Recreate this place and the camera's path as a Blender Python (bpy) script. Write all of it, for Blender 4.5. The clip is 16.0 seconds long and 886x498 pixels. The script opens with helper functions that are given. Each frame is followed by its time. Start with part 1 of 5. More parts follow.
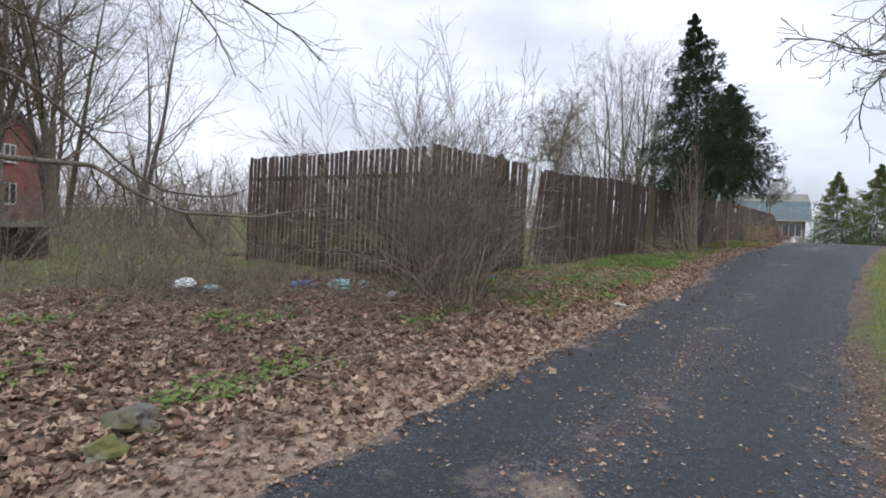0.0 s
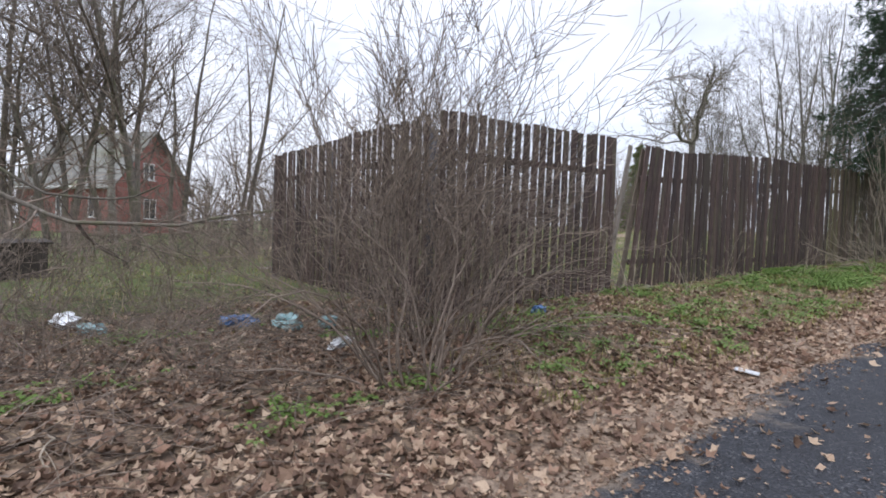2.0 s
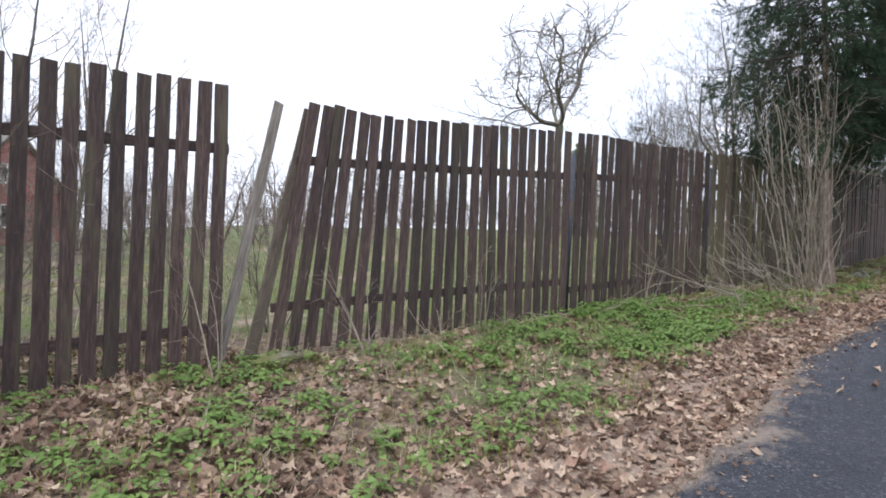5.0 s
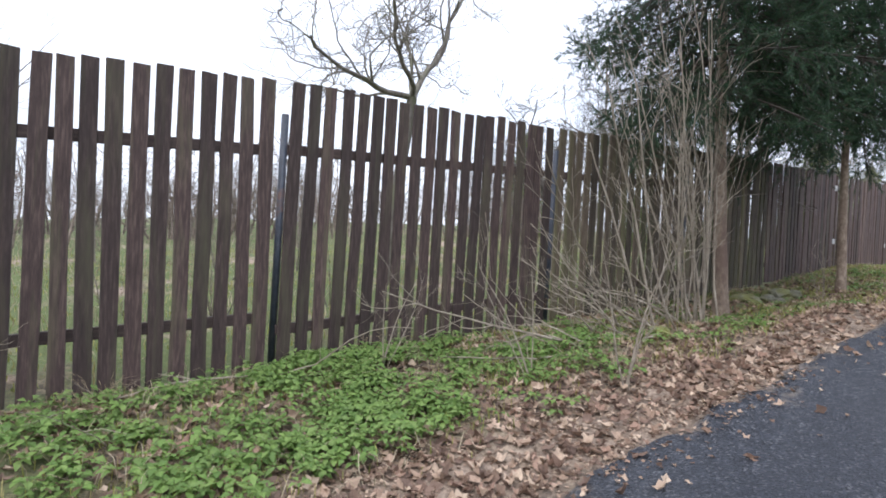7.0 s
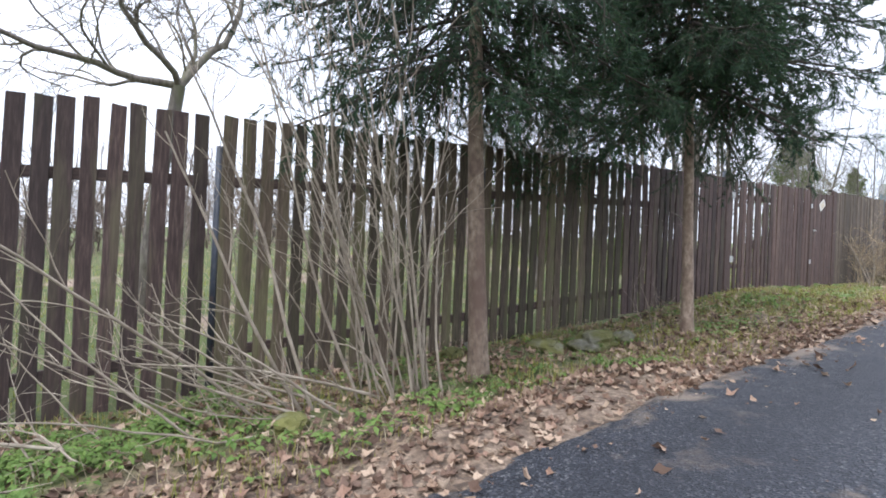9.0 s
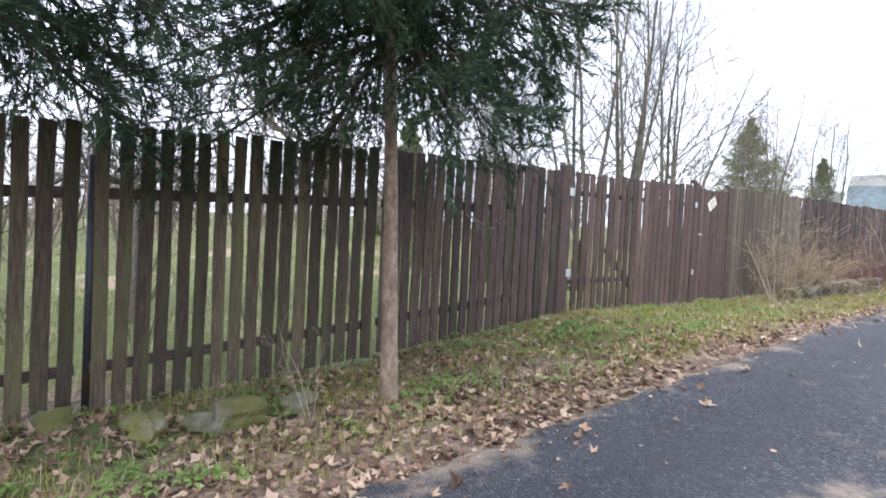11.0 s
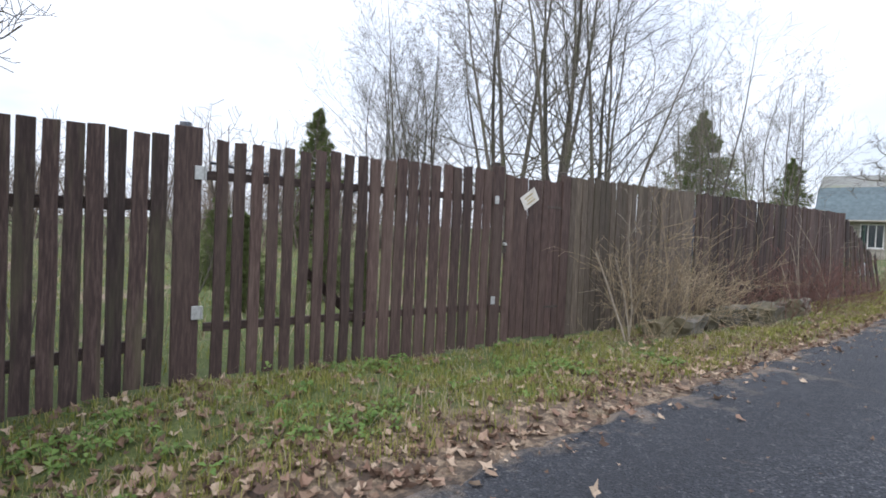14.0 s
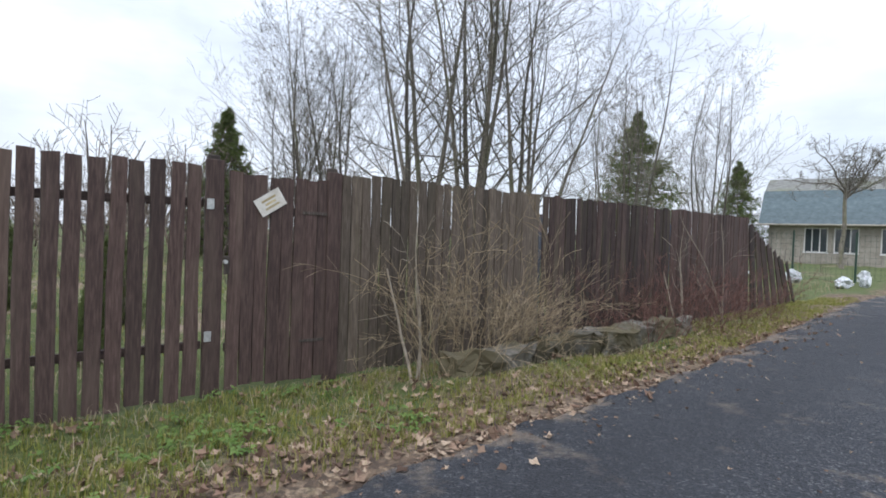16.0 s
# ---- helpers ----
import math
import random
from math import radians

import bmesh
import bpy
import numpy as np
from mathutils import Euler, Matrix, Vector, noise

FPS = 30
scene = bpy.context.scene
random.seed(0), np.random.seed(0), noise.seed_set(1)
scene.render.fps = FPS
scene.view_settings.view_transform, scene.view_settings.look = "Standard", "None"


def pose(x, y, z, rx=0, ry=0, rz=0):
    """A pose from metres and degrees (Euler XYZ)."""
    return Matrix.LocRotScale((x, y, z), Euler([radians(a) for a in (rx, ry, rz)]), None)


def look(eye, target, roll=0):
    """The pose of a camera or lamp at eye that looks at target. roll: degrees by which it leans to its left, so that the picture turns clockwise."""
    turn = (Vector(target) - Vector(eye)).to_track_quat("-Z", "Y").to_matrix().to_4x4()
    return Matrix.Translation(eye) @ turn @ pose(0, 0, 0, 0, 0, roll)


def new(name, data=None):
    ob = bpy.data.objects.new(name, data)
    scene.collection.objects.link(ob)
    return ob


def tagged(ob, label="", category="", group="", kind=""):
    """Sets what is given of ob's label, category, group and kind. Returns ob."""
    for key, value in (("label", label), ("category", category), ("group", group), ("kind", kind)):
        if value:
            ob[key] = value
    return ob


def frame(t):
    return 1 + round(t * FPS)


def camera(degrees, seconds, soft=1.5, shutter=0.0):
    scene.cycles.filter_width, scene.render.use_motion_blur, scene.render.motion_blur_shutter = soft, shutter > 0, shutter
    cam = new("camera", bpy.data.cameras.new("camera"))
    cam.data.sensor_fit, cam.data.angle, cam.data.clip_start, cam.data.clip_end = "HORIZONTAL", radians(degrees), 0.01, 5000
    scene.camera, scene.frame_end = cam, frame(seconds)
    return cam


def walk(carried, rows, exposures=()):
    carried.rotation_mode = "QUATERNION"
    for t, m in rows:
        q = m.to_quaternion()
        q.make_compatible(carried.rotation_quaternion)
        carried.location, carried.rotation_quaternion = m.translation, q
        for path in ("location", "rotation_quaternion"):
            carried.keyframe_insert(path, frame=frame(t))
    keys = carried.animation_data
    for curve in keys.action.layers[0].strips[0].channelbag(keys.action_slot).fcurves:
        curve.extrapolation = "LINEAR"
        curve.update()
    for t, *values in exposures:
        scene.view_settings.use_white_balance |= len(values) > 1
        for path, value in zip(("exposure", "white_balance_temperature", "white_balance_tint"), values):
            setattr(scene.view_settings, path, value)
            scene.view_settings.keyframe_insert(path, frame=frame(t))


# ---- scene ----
cam = camera(78.3, 16.0, soft=1.8)

PATH = [
    (0, (7.005, -15.855, 0.884), (5.702, -14.339, 0.834), 2.79),
    (0.5, (6.663, -15.000, 0.955), (5.110, -13.742, 0.884), 2.61),
    (1, (6.427, -14.031, 0.970), (4.788, -12.887, 0.912), 1.85),
    (1.5, (6.131, -12.977, 0.995), (4.468, -11.869, 0.933), 1.84),
    (2, (5.882, -11.933, 1.021), (4.213, -10.832, 0.969), 1.70),
    (2.5, (5.655, -10.838, 1.027), (3.984, -9.740, 0.976), 1.67),
    (3, (5.519, -9.839, 1.054), (3.851, -8.736, 1.008), 1.72),
    (3.5, (5.452, -8.844, 1.128), (3.783, -7.743, 1.074), 1.51),
    (4, (5.412, -7.879, 1.176), (3.743, -6.779, 1.125), 1.47),
    (4.2, (5.392, -7.475, 1.200), (3.721, -6.376, 1.155), 1.26),
    (6.3, (4.672, -3.249, 1.520), (3.048, -2.082, 1.470), 2.19),
    (6.5, (4.654, -2.848, 1.521), (3.032, -1.680, 1.461), 2.25),
    (7, (4.616, -1.834, 1.571), (2.989, -0.673, 1.519), 2.20),
    (7.5, (4.715, -0.809, 1.667), (3.095, 0.362, 1.618), 2.06),
    (8, (4.792, 0.243, 1.736), (3.161, 1.399, 1.686), 2.09),
    (8.5, (4.845, 1.156, 1.802), (3.213, 2.310, 1.759), 1.88),
    (8.7, (4.863, 1.498, 1.838), (3.224, 2.645, 1.810), 1.79),
    (10.8, (5.166, 5.368, 2.333), (3.545, 6.535, 2.248), 2.56),
    (11, (5.103, 5.747, 2.330), (3.483, 6.916, 2.243), 2.58),
    (11.5, (5.035, 6.581, 2.335), (3.439, 7.784, 2.260), 2.53),
    (12, (5.021, 7.322, 2.362), (3.424, 8.523, 2.290), 2.50),
    (12.5, (4.981, 8.144, 2.387), (3.389, 9.354, 2.323), 2.31),
    (13, (4.879, 8.960, 2.402), (3.284, 10.166, 2.335), 2.32),
    (13.5, (4.789, 9.760, 2.445), (3.192, 10.963, 2.379), 2.33),
    (14, (4.687, 10.547, 2.487), (3.078, 11.734, 2.422), 2.42),
    (14.5, (4.663, 11.262, 2.554), (3.048, 12.441, 2.490), 2.35),
    (15, (4.615, 12.041, 2.588), (2.994, 13.210, 2.525), 2.30),
    (15.5, (4.713, 12.711, 2.626), (3.115, 13.914, 2.572), 2.08),
    (16, (4.956, 13.350, 2.647), (3.397, 14.602, 2.606), 2.00),
]
walk(cam, [(t, look(eye, target, roll)) for t, eye, target, roll in PATH], [(0, 0.16, 6130, 11), (1.5, 0.3, 6080, 12), (3.5, 0.6, 6050, 12), (7, 0.82, 5900, 11), (8.7, 0.98, 5900, 11), (11, 1.25, 5930, 12), (12.5, 0.82, 5930, 11), (14.5, 0.38, 5980, 9), (16, 0.26, 5950, 8)])

# ---- light: an overcast spring day ----
SUN_ELEVATION, SUN_ROTATION = radians(58), radians(160)
world = bpy.data.worlds.new("overcast_sky")
scene.world = world
world.use_nodes = True
wt = world.node_tree
sky = wt.nodes.new("ShaderNodeTexSky")
sky.sky_type = "NISHITA"
sky.sun_disc = False
sky.sun_elevation, sky.sun_rotation = SUN_ELEVATION, SUN_ROTATION
sky.air_density, sky.dust_density, sky.ozone_density = 1.0, 3.0, 1.5
grey = wt.nodes.new("ShaderNodeMix")
grey.data_type = "RGBA"
grey.inputs["Factor"].default_value = 0.72
grey.inputs["B"].default_value = (9.85, 9.9, 10.45, 1)
cloud = wt.nodes.new("ShaderNodeTexNoise")
cloud.inputs["Scale"].default_value = 2.2
cloud.inputs["Detail"].default_value = 5
span = wt.nodes.new("ShaderNodeMapRange")
span.inputs["From Min"].default_value, span.inputs["From Max"].default_value = 0.35, 0.65
span.inputs["To Min"].default_value, span.inputs["To Max"].default_value = 0.55, 0.9
wt.links.new(cloud.outputs["Fac"], span.inputs["Value"])
wt.links.new(span.outputs["Result"], grey.inputs["Factor"])
wt.links.new(sky.outputs["Color"], grey.inputs["A"])
back = wt.nodes["Background"]
# an overcast sky is brighter overhead than near the horizon
way = wt.nodes.new("ShaderNodeTexCoord")
axes = wt.nodes.new("ShaderNodeSeparateXYZ")
wt.links.new(way.outputs["Generated"], axes.inputs["Vector"])
climb = wt.nodes.new("ShaderNodeMapRange")
climb.inputs["To Min"].default_value, climb.inputs["To Max"].default_value = 0.092, 0.158
wt.links.new(axes.outputs["Z"], climb.inputs["Value"])
veil = wt.nodes.new("ShaderNodeTexNoise")
veil.inputs["Scale"].default_value, veil.inputs["Detail"].default_value, veil.inputs["Roughness"].default_value = 3.1, 7, 0.55
shade = wt.nodes.new("ShaderNodeMapRange")
shade.inputs["From Min"].default_value, shade.inputs["From Max"].default_value = 0.35, 0.62
shade.inputs["To Min"].default_value, shade.inputs["To Max"].default_value = 0.88, 1.1
flat = wt.nodes.new("ShaderNodeMapping")
flat.inputs["Scale"].default_value = (1, 1, 3.2)
wt.links.new(way.outputs["Generated"], flat.inputs["Vector"])
wt.links.new(flat.outputs["Vector"], veil.inputs["Vector"])
wt.links.new(veil.outputs["Fac"], shade.inputs["Value"])
level = wt.nodes.new("ShaderNodeMath")
level.operation = "MULTIPLY"
wt.links.new(climb.outputs["Result"], level.inputs[0])
wt.links.new(shade.outputs["Result"], level.inputs[1])
wt.links.new(grey.outputs["Result"], back.inputs["Color"])
wt.links.new(level.outputs["Value"], back.inputs["Strength"])
sun_data = bpy.data.lights.new("sun", "SUN")
sun_data.energy, sun_data.angle, sun_data.color = 1.1, radians(40), (1.0, 0.97, 0.92)
sun = new("sun", sun_data)
sun.matrix_world = look((10.3, -28.2, 48), (0, 0, 0))


# ---- materials ----
def tree_of(name):
    m = bpy.data.materials.new(name)
    m.use_nodes = True
    return m, m.node_tree, m.node_tree.nodes["Principled BSDF"]


def ramp(nt, source, stops):
    r = nt.nodes.new("ShaderNodeValToRGB")
    while len(r.color_ramp.elements) < len(stops):
        r.color_ramp.elements.new(0.5)
    for e, (at, c) in zip(r.color_ramp.elements, stops):
        e.position, e.color = at, (*c, 1)
    nt.links.new(source, r.inputs["Fac"])
    return r.outputs["Color"]


def noise_of(nt, vector, scale, detail=6, rough=0.6):
    n = nt.nodes.new("ShaderNodeTexNoise")
    n.inputs["Scale"].default_value, n.inputs["Detail"].default_value, n.inputs["Roughness"].default_value = scale, detail, rough
    if vector:
        nt.links.new(vector, n.inputs["Vector"])
    return n.outputs["Fac"]


def mixed(nt, a, b, factor, kind="MIX"):
    m = nt.nodes.new("ShaderNodeMix")
    m.data_type, m.blend_type = "RGBA", kind
    for key, v in (("A", a), ("B", b), ("Factor", factor)):
        if isinstance(v, (int, float)):
            m.inputs[key].default_value = v
        elif isinstance(v, tuple):
            m.inputs[key].default_value = (*v, 1)
        else:
            nt.links.new(v, m.inputs[key])
    return m.outputs["Result"]


def coords(nt, stretch=(1, 1, 1), per_object=True):
    tc = nt.nodes.new("ShaderNodeTexCoord")
    mp = nt.nodes.new("ShaderNodeMapping")
    mp.inputs["Scale"].default_value = stretch
    nt.links.new(tc.outputs["Object"], mp.inputs["Vector"])
    if per_object:
        info = nt.nodes.new("ShaderNodeObjectInfo")
        off = nt.nodes.new("ShaderNodeVectorMath")
        off.operation = "SCALE"
        off.inputs[0].default_value = (37, 53, 71)
        nt.links.new(info.outputs["Random"], off.inputs["Scale"])
        nt.links.new(off.outputs["Vector"], mp.inputs["Location"])
    return mp.outputs["Vector"]


def rough_surface(name, dark, mid, light, scale=6, stretch=(1, 1, 1), roughness=0.85, bump=0.4, vary="object", amount=0.35, stain=None, stain_at=(0.55, 0.75), relief=0.01, metal=0.0):
    """Grain from fine noise, stains from coarse noise, and a shift of value from piece to piece."""
    m, nt, p = tree_of(name)
    v = coords(nt, stretch)
    fine = noise_of(nt, v, scale, 8, 0.65)
    c = ramp(nt, fine, [(0.3, dark), (0.5, mid), (0.72, light)])
    coarse = noise_of(nt, v, scale * 0.14, 4)
    if stain:
        f = ramp(nt, coarse, [(stain_at[0], (0, 0, 0)), (stain_at[1], (1, 1, 1))])
        c = mixed(nt, c, stain, f)
    source = nt.nodes.new("ShaderNodeObjectInfo").outputs["Random"] if vary == "object" else nt.nodes.new("ShaderNodeNewGeometry").outputs["Random Per Island"]
    mr = nt.nodes.new("ShaderNodeMapRange")
    mr.inputs["To Min"].default_value, mr.inputs["To Max"].default_value = 1 - amount, 1 + amount
    nt.links.new(source, mr.inputs["Value"])
    hsv = nt.nodes.new("ShaderNodeHueSaturation")
    nt.links.new(mr.outputs["Result"], hsv.inputs["Value"])
    nt.links.new(c, hsv.inputs["Color"])
    nt.links.new(hsv.outputs["Color"], p.inputs["Base Color"])
    p.inputs["Roughness"].default_value, p.inputs["Metallic"].default_value = roughness, metal
    if bump:
        b = nt.nodes.new("ShaderNodeBump")
        b.inputs["Strength"].default_value, b.inputs["Distance"].default_value = bump, relief
        nt.links.new(fine, b.inputs["Height"])
        nt.links.new(b.outputs["Normal"], p.inputs["Normal"])
    return m


def leafy(name, colours, roughness=0.7, through_light=0.25):
    """Small leaves: one colour an island, with a little light passing through."""
    m, nt, p = tree_of(name)
    rnd = nt.nodes.new("ShaderNodeNewGeometry").outputs["Random Per Island"]
    n = len(colours)
    c = ramp(nt, rnd, [(i / max(n - 1, 1), col) for i, col in enumerate(colours)])
    spots = noise_of(nt, coords(nt, per_object=False), 90, 3)
    c = mixed(nt, c, (0.06, 0.045, 0.03), ramp(nt, spots, [(0.52, (0, 0, 0)), (0.8, (0.5, 0.5, 0.5))]))
    nt.links.new(c, p.inputs["Base Color"])
    p.inputs["Roughness"].default_value, p.inputs["Specular IOR Level"].default_value = roughness, 0.25
    glow = nt.nodes.new("ShaderNodeBsdfTranslucent")
    nt.links.new(c, glow.inputs["Color"])
    mx = nt.nodes.new("ShaderNodeMixShader")
    mx.inputs["Fac"].default_value = through_light
    nt.links.new(p.outputs["BSDF"], mx.inputs[1])
    nt.links.new(glow.outputs["BSDF"], mx.inputs[2])
    nt.links.new(mx.outputs["Shader"], nt.nodes["Material Output"].inputs["Surface"])
    return m


BOARD = rough_surface("brown_stained_boards", (0.023, 0.0135, 0.0115), (0.049, 0.03, 0.0255), (0.102, 0.068, 0.058), 9, (6, 6, 0.6), 0.8, 0.5, amount=0.4, stain=(0.085, 0.075, 0.042), stain_at=(0.5, 0.75), relief=0.004)
BOARD_RED = rough_surface("red_brown_stained_boards", (0.036, 0.02, 0.016), (0.07, 0.042, 0.035), (0.13, 0.085, 0.07), 9, (6, 6, 0.6), 0.75, 0.5, amount=0.35, stain=(0.12, 0.085, 0.065), stain_at=(0.5, 0.8), relief=0.004)
BOARD_PALE = rough_surface("bleached_brown_boards", (0.05, 0.037, 0.028), (0.1, 0.077, 0.058), (0.17, 0.138, 0.108), 9, (6, 6, 0.6), 0.85, 0.5, amount=0.45, stain=(0.085, 0.07, 0.045), stain_at=(0.5, 0.75), relief=0.004)
BOARD_MOSSY = rough_surface("algae_stained_boards", (0.036, 0.025, 0.017), (0.07, 0.052, 0.035), (0.13, 0.1, 0.07), 9, (6, 6, 0.6), 0.85, 0.5, amount=0.4, stain=(0.09, 0.088, 0.038), stain_at=(0.46, 0.7), relief=0.004)
GREY_WOOD = rough_surface("grey_weathered_wood", (0.1, 0.085, 0.07), (0.19, 0.165, 0.14), (0.3, 0.27, 0.235), 8, (6, 6, 0.6), 0.9, 0.5, relief=0.005)
STEEL = rough_surface("dark_blue_painted_steel", (0.02, 0.024, 0.034), (0.03, 0.036, 0.05), (0.06, 0.06, 0.065), 20, roughness=0.5, bump=0.15, amount=0.15, stain=(0.09, 0.045, 0.03), stain_at=(0.62, 0.7))
ZINC = rough_surface("galvanised_steel", (0.35, 0.35, 0.34), (0.48, 0.48, 0.47), (0.6, 0.6, 0.58), 30, roughness=0.45, bump=0.1, amount=0.1, metal=0.6)
BARK_GREY = rough_surface("grey_brown_bark", (0.075, 0.064, 0.053), (0.15, 0.13, 0.108), (0.25, 0.225, 0.19), 7, (3, 3, 0.8), 0.9, 0.6, stain=(0.13, 0.13, 0.07), stain_at=(0.5, 0.7))
BARK_SPRUCE = rough_surface("spruce_bark", (0.11, 0.08, 0.058), (0.24, 0.18, 0.13), (0.4, 0.32, 0.245), 10, (2, 2, 1.2), 0.9, 0.7, stain=(0.15, 0.1, 0.075), stain_at=(0.5, 0.65))
BARK_BIRCH = rough_surface("birch_bark", (0.06, 0.05, 0.045), (0.36, 0.34, 0.29), (0.55, 0.53, 0.47), 5, (1, 1, 5), 0.8, 0.4, stain=(0.16, 0.15, 0.09), stain_at=(0.5, 0.62))
TWIG = rough_surface("brown_twigs", (0.08, 0.06, 0.047), (0.165, 0.129, 0.102), (0.28, 0.23, 0.185), 6, vary="island", amount=0.5, bump=0.0)
TWIG_PALE = rough_surface("pale_dry_twigs", (0.15, 0.12, 0.09), (0.25, 0.21, 0.16), (0.38, 0.33, 0.26), 6, vary="island", amount=0.45, bump=0.0)
TWIG_STRAW = rough_surface("straw_coloured_twigs", (0.19, 0.14, 0.085), (0.31, 0.24, 0.15), (0.44, 0.36, 0.24), 6, vary="island", amount=0.45, bump=0.0)
TWIG_RED = rough_surface("reddish_twigs", (0.08, 0.035, 0.03), (0.15, 0.075, 0.06), (0.22, 0.14, 0.11), 6, vary="island", amount=0.45, bump=0.0)
NEEDLE = leafy("spruce_needles", [(0.02, 0.04, 0.026), (0.034, 0.066, 0.036), (0.055, 0.098, 0.042), (0.025, 0.048, 0.036)], 0.9, 0.2)
NEEDLE_WOOD = rough_surface("dark_spruce_twigs", (0.02, 0.015, 0.011), (0.04, 0.031, 0.023), (0.075, 0.06, 0.045), 8, bump=0.0)
NEEDLE_LIGHT = leafy("light_green_needles", [(0.11, 0.155, 0.055), (0.15, 0.19, 0.065), (0.19, 0.215, 0.08), (0.09, 0.13, 0.055)], 0.9, 0.45)
DRY_LEAF = leafy("fallen_brown_leaves", [(0.08, 0.05, 0.036), (0.22, 0.145, 0.1), (0.38, 0.275, 0.195), (0.5, 0.39, 0.285), (0.3, 0.19, 0.135), (0.13, 0.087, 0.065), (0.19, 0.125, 0.09)], 0.75, 0.15)
HERB = leafy("fresh_green_herbs", [(0.09, 0.155, 0.036), (0.14, 0.225, 0.052), (0.195, 0.28, 0.075), (0.11, 0.17, 0.048)], 0.55, 0.3)
GRASS = leafy("spring_grass", [(0.14, 0.17, 0.033), (0.225, 0.25, 0.05), (0.31, 0.3, 0.075), (0.39, 0.325, 0.15), (0.18, 0.22, 0.04)], 0.6, 0.3)
STRAW = leafy("dead_straw_grass", [(0.25, 0.2, 0.13), (0.36, 0.3, 0.2), (0.45, 0.385, 0.27), (0.18, 0.14, 0.09)], 0.8, 0.25)
STONE = rough_surface("mossy_field_stone", (0.06, 0.055, 0.05), (0.14, 0.13, 0.115), (0.26, 0.245, 0.22), 12, roughness=0.9, bump=0.6, stain=(0.105, 0.105, 0.03), stain_at=(0.38, 0.54), relief=0.03)
CONCRETE = rough_surface("stained_concrete", (0.06, 0.054, 0.045), (0.13, 0.118, 0.1), (0.24, 0.225, 0.2), 9, roughness=0.92, bump=0.6, stain=(0.095, 0.08, 0.045), stain_at=(0.42, 0.55), relief=0.015)
PLASTIC_WHITE = rough_surface("white_plastic_film", (0.34, 0.35, 0.37), (0.52, 0.54, 0.56), (0.72, 0.73, 0.75), 8, roughness=0.35, bump=0.3)
PLASTIC_BLUE = rough_surface("blue_plastic_film", (0.03, 0.07, 0.16), (0.05, 0.12, 0.28), (0.15, 0.24, 0.42), 8, roughness=0.35, bump=0.3)
PLASTIC_TEAL = rough_surface("teal_plastic_film", (0.08, 0.16, 0.17), (0.16, 0.27, 0.28), (0.33, 0.45, 0.46), 8, roughness=0.35, bump=0.3)
PAPER = rough_surface("weathered_paper", (0.5, 0.46, 0.4), (0.66, 0.62, 0.56), (0.78, 0.75, 0.7), 12, roughness=0.8, bump=0.2, amount=0.05)
OCHRE_INK = rough_surface("faded_ochre_ink", (0.34, 0.27, 0.14), (0.46, 0.37, 0.2), (0.55, 0.48, 0.33), 12, roughness=0.8, bump=0.0)
RED_PAINT = rough_surface("faded_red_boards", (0.24, 0.085, 0.07), (0.34, 0.13, 0.11), (0.42, 0.19, 0.165), 5, (8, 8, 0.6), 0.75, 0.3, amount=0.1)
ROOF_GREY = rough_surface("grey_corrugated_roofing", (0.12, 0.12, 0.11), (0.19, 0.19, 0.175), (0.27, 0.27, 0.255), 4, roughness=0.85, bump=0.3, amount=0.08, stain=(0.16, 0.17, 0.1), stain_at=(0.5, 0.7))
ROOF_TEAL = rough_surface("teal_metal_roof_tiles", (0.04, 0.066, 0.076), (0.064, 0.096, 0.11), (0.1, 0.135, 0.15), 4, roughness=0.5, bump=0.2, amount=0.1)
PLASTER = rough_surface("pale_plaster", (0.24, 0.215, 0.18), (0.33, 0.3, 0.255), (0.42, 0.385, 0.335), 3, roughness=0.9, bump=0.3, amount=0.05)
WHITE_PAINT = rough_surface("white_window_paint", (0.6, 0.6, 0.58), (0.74, 0.74, 0.72), (0.82, 0.82, 0.8), 10, roughness=0.5, bump=0.1, amount=0.05)
DARK_WOOD = rough_surface("dark_rotten_wood", (0.03, 0.024, 0.02), (0.06, 0.048, 0.04), (0.12, 0.1, 0.085), 8, (5, 5, 0.7), 0.9, 0.5)


def glass():
    m, nt, p = tree_of("window_glass")
    p.inputs["Base Color"].default_value = (0.04, 0.05, 0.055, 1)
    p.inputs["Roughness"].default_value = 0.08
    p.inputs["Specular IOR Level"].default_value = 0.8
    return m


GLASS = glass()


